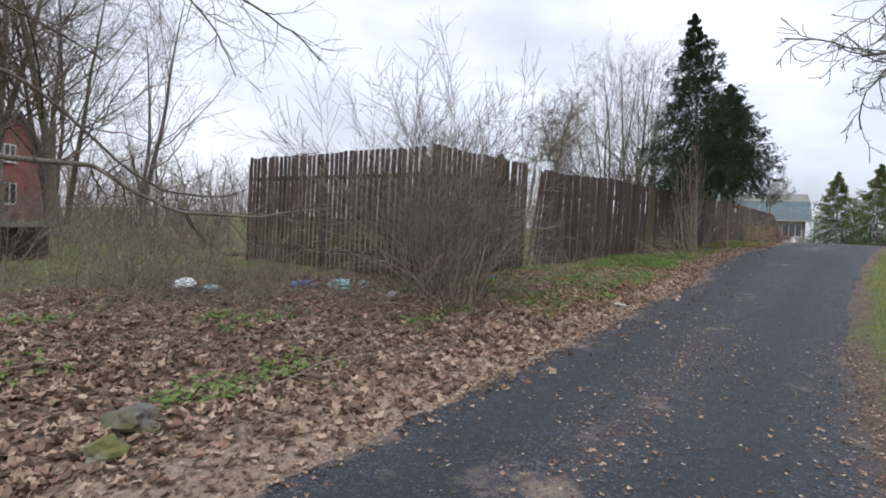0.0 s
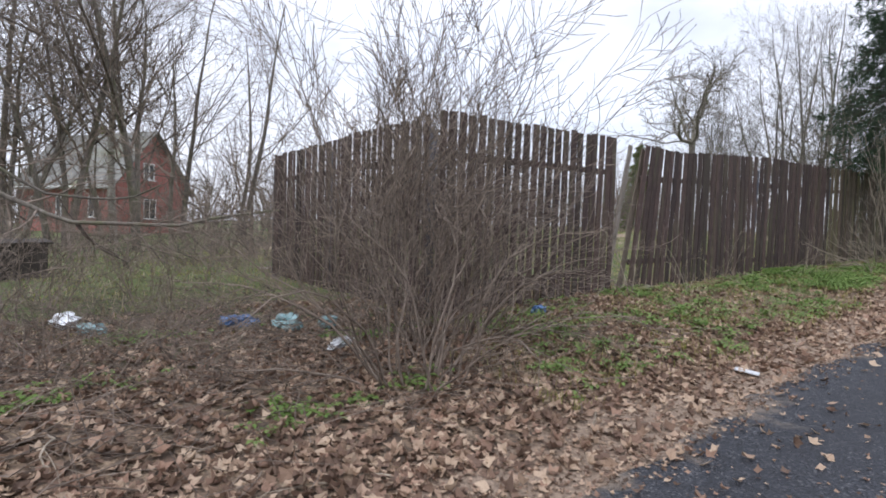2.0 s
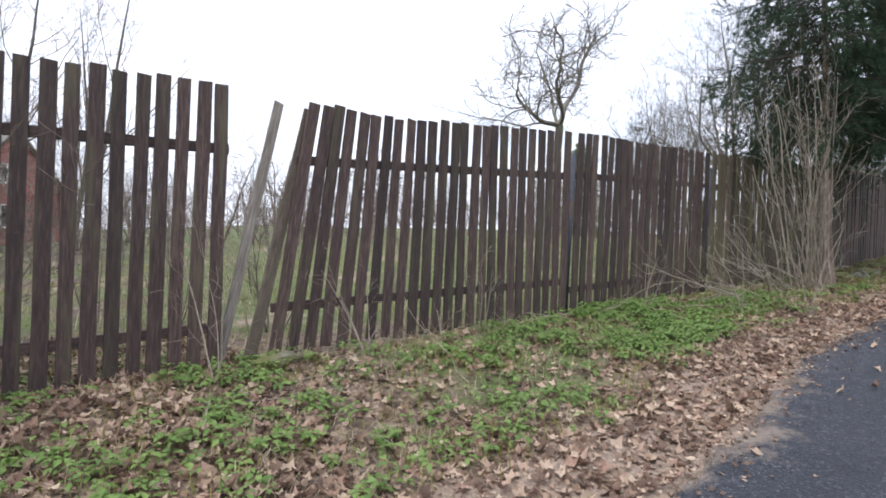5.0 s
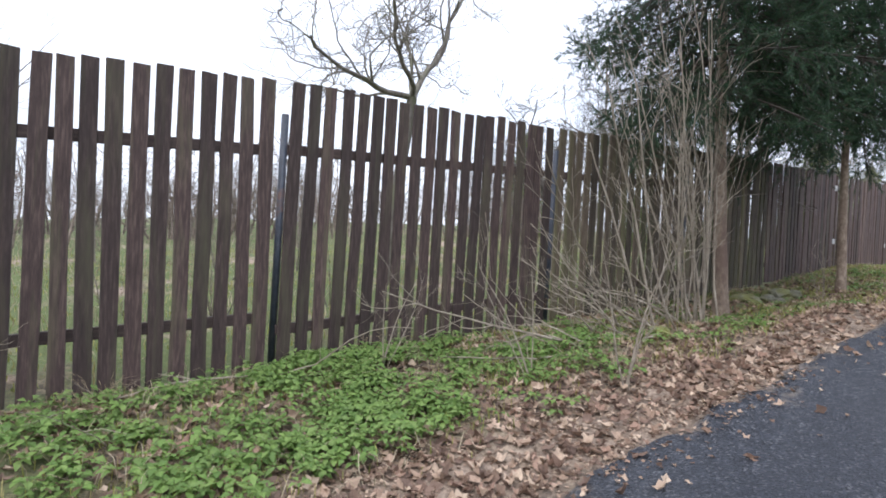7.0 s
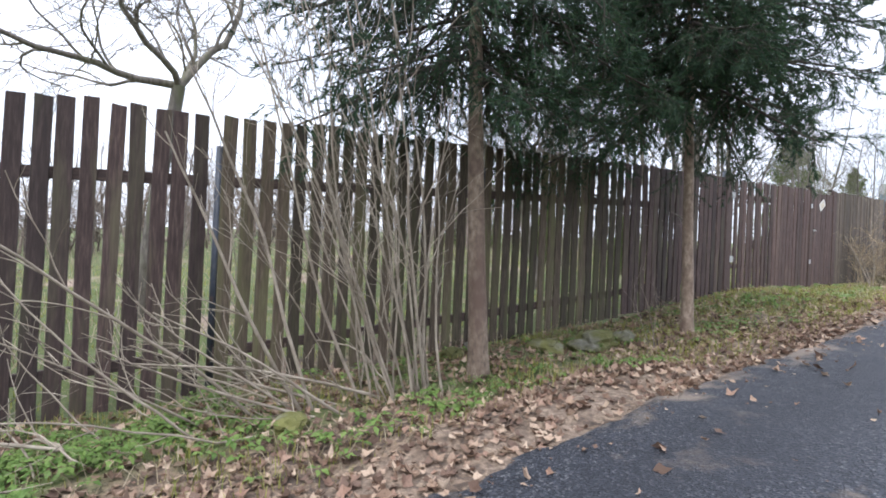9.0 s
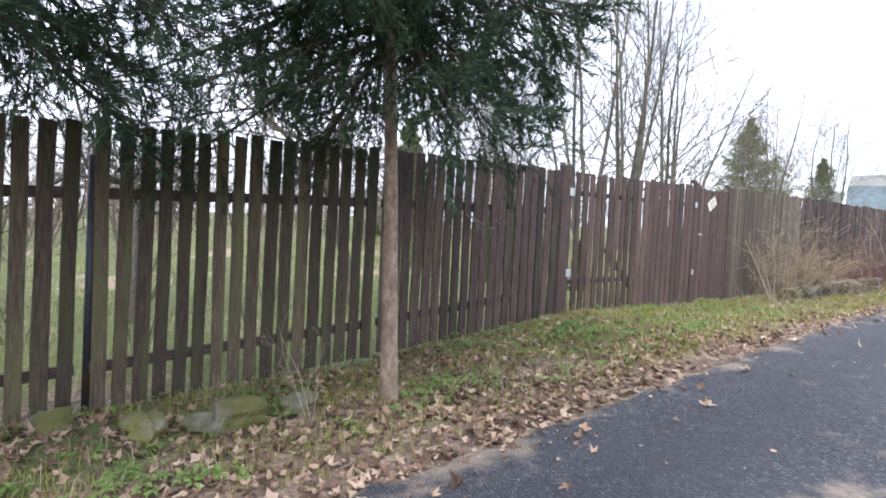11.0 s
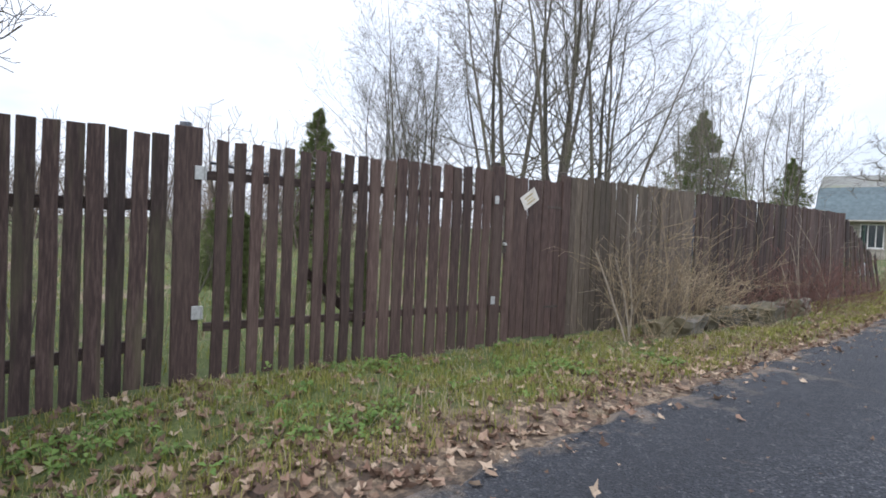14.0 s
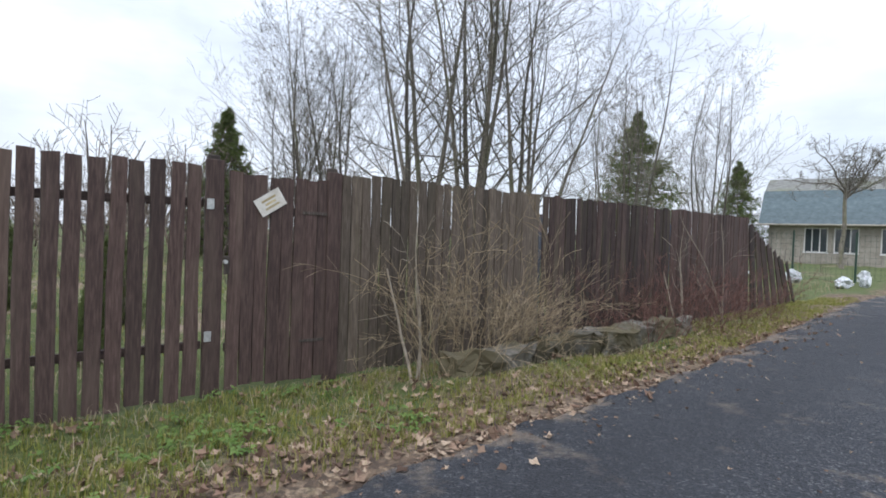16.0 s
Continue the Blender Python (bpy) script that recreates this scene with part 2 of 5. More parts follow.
def ground_material():
    """Soil under leaf litter, moss and thin grass; the attribute holds how much of each there is."""
    m, nt, p = tree_of("leaf_strewn_soil")
    v = coords(nt, per_object=False)
    att = nt.nodes.new("ShaderNodeAttribute")
    att.attribute_name = "cover"
    parts = nt.nodes.new("ShaderNodeSeparateColor")
    nt.links.new(att.outputs["Color"], parts.inputs["Color"])
    fine, mid = noise_of(nt, v, 28, 8, 0.7), noise_of(nt, v, 3.5, 6)
    soil = ramp(nt, fine, [(0.3, (0.035, 0.026, 0.02)), (0.55, (0.085, 0.065, 0.05)), (0.75, (0.15, 0.12, 0.095))])
    cells = nt.nodes.new("ShaderNodeTexVoronoi")
    cells.inputs["Scale"].default_value = 16
    nt.links.new(v, cells.inputs["Vector"])
    one = nt.nodes.new("ShaderNodeSeparateColor")
    nt.links.new(cells.outputs["Color"], one.inputs["Color"])
    litter = ramp(nt, one.outputs["Red"], [(0.0, (0.07, 0.045, 0.03)), (0.35, (0.17, 0.115, 0.075)), (0.7, (0.29, 0.205, 0.135)), (1.0, (0.37, 0.28, 0.19))])
    litter = mixed(nt, litter, soil, ramp(nt, fine, [(0.42, (0.75, 0.75, 0.75)), (0.6, (0, 0, 0))]))
    moss = ramp(nt, fine, [(0.3, (0.045, 0.06, 0.018)), (0.55, (0.1, 0.125, 0.035)), (0.75, (0.18, 0.175, 0.065))])
    sand = ramp(nt, fine, [(0.3, (0.15, 0.11, 0.08)), (0.55, (0.3, 0.225, 0.165)), (0.75, (0.42, 0.34, 0.26))])

    def weight(out, low, high):
        add = nt.nodes.new("ShaderNodeMath")
        add.operation = "MULTIPLY_ADD"
        nt.links.new(mid, add.inputs[0])
        add.inputs[1].default_value = 0.9
        nt.links.new(out, add.inputs[2])
        return ramp(nt, add.outputs[0], [(low, (0, 0, 0)), (high, (1, 1, 1))])

    c = mixed(nt, soil, litter, weight(parts.outputs["Red"], 0.55, 0.9))
    c = mixed(nt, c, moss, weight(parts.outputs["Green"], 0.7, 0.98))
    c = mixed(nt, c, sand, weight(parts.outputs["Blue"], 0.7, 0.98))
    nt.links.new(c, p.inputs["Base Color"])
    p.inputs["Roughness"].default_value = 0.95
    b = nt.nodes.new("ShaderNodeBump")
    b.inputs["Strength"].default_value, b.inputs["Distance"].default_value = 0.9, 0.03
    nt.links.new(fine, b.inputs["Height"])
    nt.links.new(b.outputs["Normal"], p.inputs["Normal"])
    return m


def asphalt_material():
    m, nt, p = tree_of("worn_coarse_asphalt")
    v = coords(nt, per_object=False)
    grit = nt.nodes.new("ShaderNodeTexVoronoi")
    grit.inputs["Scale"].default_value = 84
    nt.links.new(v, grit.inputs["Vector"])
    one = nt.nodes.new("ShaderNodeSeparateColor")
    nt.links.new(grit.outputs["Color"], one.inputs["Color"])
    stones = ramp(nt, one.outputs["Green"], [(0.0, (0.009, 0.011, 0.017)), (0.5, (0.026, 0.03, 0.041)), (0.85, (0.062, 0.068, 0.083)), (1.0, (0.19, 0.19, 0.195))])
    big = noise_of(nt, v, 0.55, 5)
    c = mixed(nt, stones, (0.066, 0.069, 0.078), ramp(nt, big, [(0.45, (0, 0, 0)), (0.75, (0.5, 0.5, 0.5))]))
    mottle = noise_of(nt, v, 11, 4, 0.7)
    c = mixed(nt, c, (0.016, 0.018, 0.025), ramp(nt, mottle, [(0.35, (0.6, 0.6, 0.6)), (0.58, (0, 0, 0))]))
    dust = nt.nodes.new("ShaderNodeMath")
    dust.operation = "MULTIPLY_ADD"
    att = nt.nodes.new("ShaderNodeAttribute")
    att.attribute_name = "cover"
    edge = nt.nodes.new("ShaderNodeSeparateColor")
    nt.links.new(att.outputs["Color"], edge.inputs["Color"])
    nt.links.new(edge.outputs["Red"], dust.inputs[0])
    dust.inputs[1].default_value = 0.25
    nt.links.new(noise_of(nt, v, 1.6, 9, 0.68), dust.inputs[2])
    c = mixed(nt, c, (0.31, 0.245, 0.185), ramp(nt, dust.outputs[0], [(0.62, (0, 0, 0)), (0.75, (0.8, 0.8, 0.8))]))
    # the wheel tracks are darker, the strip between them holds brown leaf dust
    c = mixed(nt, c, (0.018, 0.02, 0.027), ramp(nt, edge.outputs["Green"], [(0.0, (0, 0, 0)), (1.0, (0.5, 0.5, 0.5))]))
    strewn = nt.nodes.new("ShaderNodeMath")
    strewn.operation = "MULTIPLY"
    nt.links.new(edge.outputs["Blue"], strewn.inputs[0])
    nt.links.new(noise_of(nt, v, 24, 5, 0.75), strewn.inputs[1])
    c = mixed(nt, c, (0.15, 0.105, 0.075), ramp(nt, strewn.outputs[0], [(0.38, (0, 0, 0)), (0.62, (0.75, 0.75, 0.75))]))
    nt.links.new(c, p.inputs["Base Color"])
    p.inputs["Roughness"].default_value = 0.7
    b = nt.nodes.new("ShaderNodeBump")
    b.inputs["Strength"].default_value, b.inputs["Distance"].default_value = 1.0, 0.02
    nt.links.new(grit.outputs["Distance"], b.inputs["Height"])
    nt.links.new(b.outputs["Normal"], p.inputs["Normal"])
    return m


GROUND, ASPHALT = ground_material(), asphalt_material()


# ---- mesh helpers ----
class Geo:
    """Collects triangles and quads as arrays and makes one mesh of them."""

    def __init__(self):
        self.v, self.q, self.t, self.n = [], [], [], 0

    def add(self, verts, quads=None, tris=None):
        if quads is not None and len(quads):
            self.q.append(np.asarray(quads, np.int32).reshape(-1, 4) + self.n)
        if tris is not None and len(tris):
            self.t.append(np.asarray(tris, np.int32).reshape(-1, 3) + self.n)
        verts = np.asarray(verts, np.float32).reshape(-1, 3)
        self.v.append(verts)
        self.n += len(verts)

    def mesh(self, name, material, smooth=False):
        me = bpy.data.meshes.new(name)
        v = np.concatenate(self.v)
        q = np.concatenate(self.q) if self.q else np.zeros((0, 4), np.int32)
        t = np.concatenate(self.t) if self.t else np.zeros((0, 3), np.int32)
        me.vertices.add(len(v))
        me.vertices.foreach_set("co", v.ravel())
        me.loops.add(q.size + t.size)
        me.loops.foreach_set("vertex_index", np.concatenate([q.ravel(), t.ravel()]))
        me.polygons.add(len(q) + len(t))
        me.polygons.foreach_set("loop_start", np.concatenate([np.arange(len(q)) * 4, q.size + np.arange(len(t)) * 3]).astype(np.int32))
        me.polygons.foreach_set("use_smooth", np.full(len(q) + len(t), smooth))
        me.materials.append(material)
        me.update(calc_edges=True)
        me.validate()
        return me


def unit(a):
    return a / np.maximum(np.linalg.norm(a, axis=-1, keepdims=True), 1e-9)


def tubes(geo, pts, rad, k=4):
    """Round rods along B lines of n points each."""
    b, n, _ = pts.shape
    tan = np.gradient(pts, axis=1)
    tan = unit(tan)
    ref = np.where(np.abs(tan[:, :1, 2:3]) > 0.8, np.array([1.0, 0, 0]), np.array([0, 0, 1.0]))
    u = unit(np.cross(tan, np.broadcast_to(ref, tan.shape)))
    w = np.cross(tan, u)
    ang = np.arange(k) * 2 * np.pi / k
    ring = u[:, :, None] * np.cos(ang)[:, None] + w[:, :, None] * np.sin(ang)[:, None]
    verts = pts[:, :, None] + ring * rad[:, :, None, None]
    base = np.arange(b)[:, None, None] * n * k + np.arange(n - 1)[:, None] * k
    i, j = np.arange(k), (np.arange(k) + 1) % k
    quads = np.stack([base + i, base + j, base + k + j, base + k + i], -1)
    geo.add(verts, quads)


def grow(rng, pts, rad, per, start, angle, ratio, n, thin, lift=0.0, wobble=0.12, fall=0.55, droop=0.0):
    """The next order of branches: per of them from every line, with their radii."""
    b, m, _ = pts.shape
    s = start + (0.97 - start) * (np.arange(per)[None] + rng.random((b, per))) / per
    f = s * (m - 1)
    i = np.minimum(f.astype(int), m - 2)
    w = (f - i)[..., None]
    rows = np.arange(b)[:, None]
    origin = pts[rows, i] * (1 - w) + pts[rows, i + 1] * w
    tan = unit(pts[rows, i + 1] - pts[rows, i])
    r0 = rad[rows, i] * (1 - w[..., 0]) + rad[rows, i + 1] * w[..., 0]
    whole = np.linalg.norm(np.diff(pts, axis=1), axis=-1).sum(1)[:, None]
    length = whole * ratio * (1 - fall * s) * rng.uniform(0.6, 1.25, (b, per))
    side = unit(np.cross(tan, rng.normal(size=(b, per, 3))))
    a = np.radians(angle) * rng.uniform(0.65, 1.3, (b, per, 1))
    d = (tan * np.cos(a) + side * np.sin(a)).reshape(-1, 3)
    step = (length / (n - 1)).reshape(-1, 1)
    out = [origin.reshape(-1, 3)]
    for k in range(n - 1):
        d = unit(d + rng.normal(size=d.shape) * wobble + np.array([0, 0, lift - droop * k]))
        out.append(out[-1] + d * step)
    r = np.minimum(r0.reshape(-1) * 0.8, r0.reshape(-1) * thin + 0.0008)
    return np.stack(out, 1), r[:, None] * np.linspace(1, 0.35, n)[None]


def lines(rng, origins, directions, lengths, n, radius, lift=0.0, wobble=0.08, end=0.3, droop=0.0):
    d, out = unit(np.asarray(directions, float)), [np.asarray(origins, float)]
    step = (np.asarray(lengths, float) / (n - 1)).reshape(-1, 1)
    for k in range(n - 1):
        d = unit(d + rng.normal(size=d.shape) * wobble + np.array([0, 0, lift - droop * k]))
        out.append(out[-1] + d * step)
    rad = np.broadcast_to(np.asarray(radius, float).reshape(-1, 1), (len(d), 1)) * np.linspace(1, end, n)[None]
    return np.stack(out, 1), rad


def link_mesh(name, me, parent=None, label=""):
    ob = new(name, me)
    if parent:
        ob.parent = parent
    if label:
        ob["label"] = label
    return ob


def part(name, bm, material, parent, label="", smooth=False):
    me = bpy.data.meshes.new(name)
    bm.to_mesh(me)
    bm.free()
    me.materials.append(material)
    for f in me.polygons:
        f.use_smooth = smooth
    return link_mesh(name, me, parent, label)


def thing(name, place, label, category, group="", kind="", turn=0):
    ob = new(name)
    ob.matrix_basis = pose(*place, 0, 0, turn)
    ob.empty_display_size = 0.1
    return tagged(ob, label, category, group, kind)


def box(bm, size, at=(0, 0, 0), bevel=0.0, turn=(0, 0, 0)):
    m = pose(*at, *turn) @ Matrix.Diagonal((*size, 1))
    made = bmesh.ops.create_cube(bm, size=1, matrix=m)["verts"]
    if bevel:
        edges = {e for v in made for e in v.link_edges}
        bmesh.ops.bevel(bm, geom=list(edges), offset=bevel, segments=1, affect="EDGES")
    return bm


def boxed(size, at=(0, 0, 0), bevel=0.0, turn=(0, 0, 0)):
    return box(bmesh.new(), size, at, bevel, turn)


def rod(a, b, r, k=10):
    bm = bmesh.new()
    a, b = Vector(a), Vector(b)
    m = Matrix.Translation((a + b) / 2) @ (b - a).to_track_quat("Z", "Y").to_matrix().to_4x4()
    bmesh.ops.create_cone(bm, cap_ends=True, segments=k, radius1=r, radius2=r, depth=(b - a).length, matrix=m)
    return bm


# ---- the lie of the land ----
ROAD_Y, ROAD_Z = (-400, -60, -30, -16, -7.5, 0, 5.4, 13.4, 25, 40, 120, 400), (-4, -2, -1.05, -0.5, -0.2, 0.33, 0.88, 1.27, 1.5, 1.68, 2.2, 2.5)
SIDE_Y, SIDE_Z = (-400, -60, -30, -14, -9, -5, -0.3, 3, 5.5, 8.6, 11.5, 14, 18, 26, 40, 120, 400), (-4, -1.6, -0.7, -0.2, -0.13, 0.14, 0.38, 0.55, 0.68, 0.87, 1.2, 1.16, 1.2, 1.32, 1.68, 2.2, 2.5)
EDGE_Y, EDGE_L = (-60, -20, -14.4, -11, -7, -3, 0, 5, 8, 11, 15, 20, 24, 28, 60), (6.5, 5.0, 4.5, 4.1, 3.58, 3.4, 2.75, 2.65, 2.6, 2.42, 2.3, 2.1, 1.6, 1.2, 0.2)
EDGE_R = (9.5, 8.2, 7.3, 6.9, 6.5, 6.25, 6.15, 6.1, 6.1, 6.1, 6.1, 6.1, 6.1, 6.2, 6.6)


def step(a, b, x):
    u = np.clip((np.asarray(x, float) - a) / (b - a), 0, 1)
    return u * u * (3 - 2 * u)


def waves(x, y, s, seed=0.0):
    """A cheap smooth noise, about -1 to 1, of size s metres."""
    x, y = np.asarray(x, float) / s, np.asarray(y, float) / s
    a = np.sin(1.7 * x + 2.3 * y + seed) + np.sin(2.9 * x - 1.3 * y + 2.1 * seed + 1) + np.sin(-0.9 * x + 3.7 * y + 3.3 * seed + 2) + np.sin(4.3 * x + 1.1 * y - seed)
    return a / 3


def height(x, y):
    x, y = np.asarray(x, float), np.asarray(y, float)
    w = step(0.6, 3.0, x)
    z = np.interp(y, SIDE_Y, SIDE_Z) * (1 - w) + np.interp(y, ROAD_Y, ROAD_Z) * w
    on_road = step(-0.4, -0.02, x - np.interp(y, EDGE_Y, EDGE_L)) * step(-0.15, 0.3, np.interp(y, EDGE_Y, EDGE_R) - x)
    bumps = 0.05 * waves(x, y, 1.1) + 0.025 * waves(x, y, 0.4, 2)
    return z + 0.022 * np.clip(-x - 1, 0, 60) + 0.05 * step(6.3, 9, x) + bumps * (1 - on_road) * np.where(np.abs(x) < 0.5, 0.4, 1) - 0.05 * on_road


def z_at(x, y):
    return float(height(x, y))


def cover(x, y):
    """How much leaf litter, green and sand lies at a place."""
    l = np.interp(y, EDGE_Y, EDGE_L)
    d = l - x
    litter = np.where(d > 0, 0.75 - 0.25 * step(2.5, 5, d), 0.2)
    litter = litter - 0.2 * step(-0.5, -2.5, x)
    green = 0.08 + 0.38 * step(-6, -2, y) * step(0.7, 1.6, d) + 0.34 * step(-0.3, -2.0, x) + 0.3 * step(9, 12, y) * step(0.3, 0.8, d) + 0.75 * step(0, 0.4, x - np.interp(y, EDGE_Y, EDGE_R))
    green = green + 0.25 * waves(x, y, 1.6, 4) + 0.42 * step(-8, -9, y) * step(1.0, -0.8, x)
    sand = (0.4 + 0.3 * step(2, -4, y)) * step(1.0, 0.3, d) * step(-0.5, 0.1, d) * step(12, 6, y) + step(-0.5, -2.0, x) * (0.08 + 0.35 * waves(x, y, 2.3, 13) + 0.2 * waves(x, y, 0.6, 3)) * step(-9, -7, y)
    return np.stack([litter, green, sand, np.ones_like(litter)], -1).clip(0, 1)


def sheet(name, xs, ys, z_of, material):
    gx, gy = np.meshgrid(xs, ys)
    v = np.stack([gx, gy, z_of(gx, gy)], -1)
    ny, nx = gx.shape
    i = (np.arange(ny - 1)[:, None] * nx + np.arange(nx - 1)).ravel()
    g = Geo()
    g.add(v, np.stack([i, i + 1, i + nx + 1, i + nx], -1))
    me = g.mesh(name, material, True)
    return me, gx.ravel(), gy.ravel()


xs = np.concatenate([-np.geomspace(400, 12.5, 26), np.arange(-12, 9.01, 0.19), np.geomspace(9.6, 400, 24)])
ys = np.concatenate([-np.geomspace(400, 20.5, 22), np.arange(-20, 34.01, 0.19), np.geomspace(35, 400, 22)])
me, gx, gy = sheet("ground", xs, ys, height, GROUND)
me.color_attributes.new("cover", "FLOAT_COLOR", "POINT").data.foreach_set("color", cover(gx, gy).astype(np.float32).ravel())
tagged(link_mesh("ground", me), "leaf-strewn earth bank with moss and thin spring grass", "ground", kind="structure")

# the road follows its two ragged edges
ry = np.concatenate([np.arange(-60, -20, 1.0), np.arange(-20, 34, 0.12), np.arange(34, 62, 1.0)])
ru = np.concatenate([[0, 0.03], np.linspace(0.07, 0.93, 22), [0.97, 1]])
gu, gv = np.meshgrid(ru, ry)
left = np.interp(gv, EDGE_Y, EDGE_L) + 0.07 * waves(gv, gv * 0.3, 0.45) + 0.05 * waves(gv * 1.3, gv, 0.13, 3)
right = np.interp(gv, EDGE_Y, EDGE_R) + 0.06 * waves(gv, gv * 0.7, 1.7, 7) + 0.02 * waves(gv, gv, 0.2, 2)
rx = left + (right - left) * gu
rz = np.interp(gv, ROAD_Y, ROAD_Z) - 0.02 + 0.045 * np.sin(np.pi * gu) ** 0.6 + 0.006 * waves(rx, gv, 0.5, 5) - 0.06 * ((gu == 0) | (gu == 1))
ny, nx = gu.shape
i = (np.arange(ny - 1)[:, None] * nx + np.arange(nx - 1)).ravel()
g = Geo()
g.add(np.stack([rx, gv, rz], -1), np.stack([i, i + 1, i + nx + 1, i + nx], -1))
me = g.mesh("road", ASPHALT, True)
dusty = (np.exp(-gu * 14) + 0.4 * np.exp(-(1 - gu) * 16) + 0.25 * np.exp(-((gu - 0.45) / 0.1) ** 2) + 0.75 * np.exp(-((gu - 0.5) / 0.16) ** 2 - ((gv - 8.2) / 2.2) ** 2) * (waves(rx, gv, 0.5, 3) > 0.1)).clip(0, 1).ravel()
weave = 0.02 * waves(gv, gv * 0.2, 3.0, 4)
tracks = (np.exp(-((gu - 0.24 + weave) / 0.1) ** 2) + np.exp(-((gu - 0.72 + weave) / 0.11) ** 2)).clip(0, 1).ravel()
strip = ((0.85 * np.exp(-((gu - 0.48 + weave) / 0.11) ** 2) + np.exp(-((gu - 0.97) / 0.1) ** 2) + 0.6 * np.exp(-(gu / 0.12) ** 2)) * (0.25 + 0.75 * step(-4, -9, gv))).clip(0, 1).ravel()
me.color_attributes.new("cover", "FLOAT_COLOR", "POINT").data.foreach_set("color", np.stack([dusty, tracks, strip, dusty * 0 + 1], -1).astype(np.float32).ravel())
tagged(link_mesh("road", me), "narrow dark asphalt lane with coarse grit and crumbling dusty edges", "road", kind="structure")


def road_z(x, y):
    u = np.clip((x - np.interp(y, EDGE_Y, EDGE_L)) / (np.interp(y, EDGE_Y, EDGE_R) - np.interp(y, EDGE_Y, EDGE_L)), 0, 1)
    return np.interp(y, ROAD_Y, ROAD_Z) - 0.02 + 0.045 * np.sin(np.pi * u) ** 0.6


# ---- the fence ----
TOP_Y, TOP_Z = (-8.3, -4.7, -3.1, -1.7, 0, 3, 6, 9, 12, 16, 20, 27), (2.62, 2.67, 2.62, 2.73, 2.83, 2.91, 3.02, 3.11, 3.17, 3.26, 3.28, 3.3)
BOT_Y, BOT_Z = (-8.3, -6.3, -4.3, -3, 0, 1.5, 5.5, 6.8, 9.7, 11.4, 13.1, 15, 17, 23, 27), (0.0, 0.09, 0.19, 0.27, 0.36, 0.45, 0.69, 0.77, 1.0, 1.2, 1.12, 1.2, 1.23, 1.29, 1.34)
fence_rng = random.Random(4)
plank_meshes = {}


def plank_mesh(width, length, material, notch):
    """A sawn board, 22 mm thick, with a slightly crooked outline; origin at its foot, outer face towards +x."""
    key = (round(width, 2), round(length, 2), material.name, notch)
    if key in plank_meshes:
        return plank_meshes[key]
    r = random.Random(repr(key))
    w, t, n = key[0] / 2, 0.011, 4
    verts, faces = [], []
    for k in range(n + 1):
        z = key[1] * k / n
        bow, slim = r.uniform(-0.006, 0.006), r.uniform(0.93, 1.02)
        tilt = r.uniform(-0.012, 0.012) if k == n else 0
        for x, y in ((-t, -w * slim), (t, -w * slim + 0.004), (t, w * slim - 0.004), (-t, w * slim)):
            verts.append((x + bow * 0.5, y + bow, z + (tilt if y > 0 else 0)))
    for k in range(n):
        for c in range(4):
            a, b = k * 4 + c, k * 4 + (c + 1) % 4
            faces.append((a, b, b + 4, a + 4))
    faces += [(3, 2, 1, 0), (n * 4, n * 4 + 1, n * 4 + 2, n * 4 + 3)]
    m = bpy.data.meshes.new("board")
    m.from_pydata(verts, [], faces)
    m.materials.append(material)
    plank_meshes[key] = m
    return m


def board(parent, y, z0, z1, width, lean, material=BOARD, x=0.0, notch=0, label=""):
    r = fence_rng
    z0, z1 = z0 + r.uniform(-0.02, 0.02), z1 + r.uniform(-0.018, 0.018)
    length = (z1 - z0) / math.cos(radians(lean))
    me = plank_mesh(width, length, material, r.randrange(3))
    ob = link_mesh("board", me, parent, label)
    ob.matrix_basis = Matrix.Translation((x + r.uniform(-0.004, 0.006), y, z0)) @ Euler((radians(-lean + r.uniform(-0.35, 0.35)), radians(r.uniform(-0.4, 0.4)), radians(r.uniform(-2, 2)))).to_matrix().to_4x4() @ Matrix.Diagonal((1, 1, length / round(length, 2), 1))
    return ob


def rail(parent, a, b, x=-0.035, size=0.09):
    (ya, za), (yb, zb) = a, b
    length = math.hypot(yb - ya, zb - za)
    ob = part("rail", boxed((0.045, length, size), (0, 0, 0), 0.004), DARK_RAIL, parent)
    ob.matrix_basis = pose(x, (ya + yb) / 2, (za + zb) / 2, math.degrees(math.atan2(zb - za, yb - ya)))


DARK_RAIL = rough_surface("dark_stained_rail", (0.03, 0.02, 0.018), (0.055, 0.036, 0.03), (0.1, 0.07, 0.058), 9, (6, 0.6, 6), 0.85, 0.5, amount=0.2, relief=0.004)


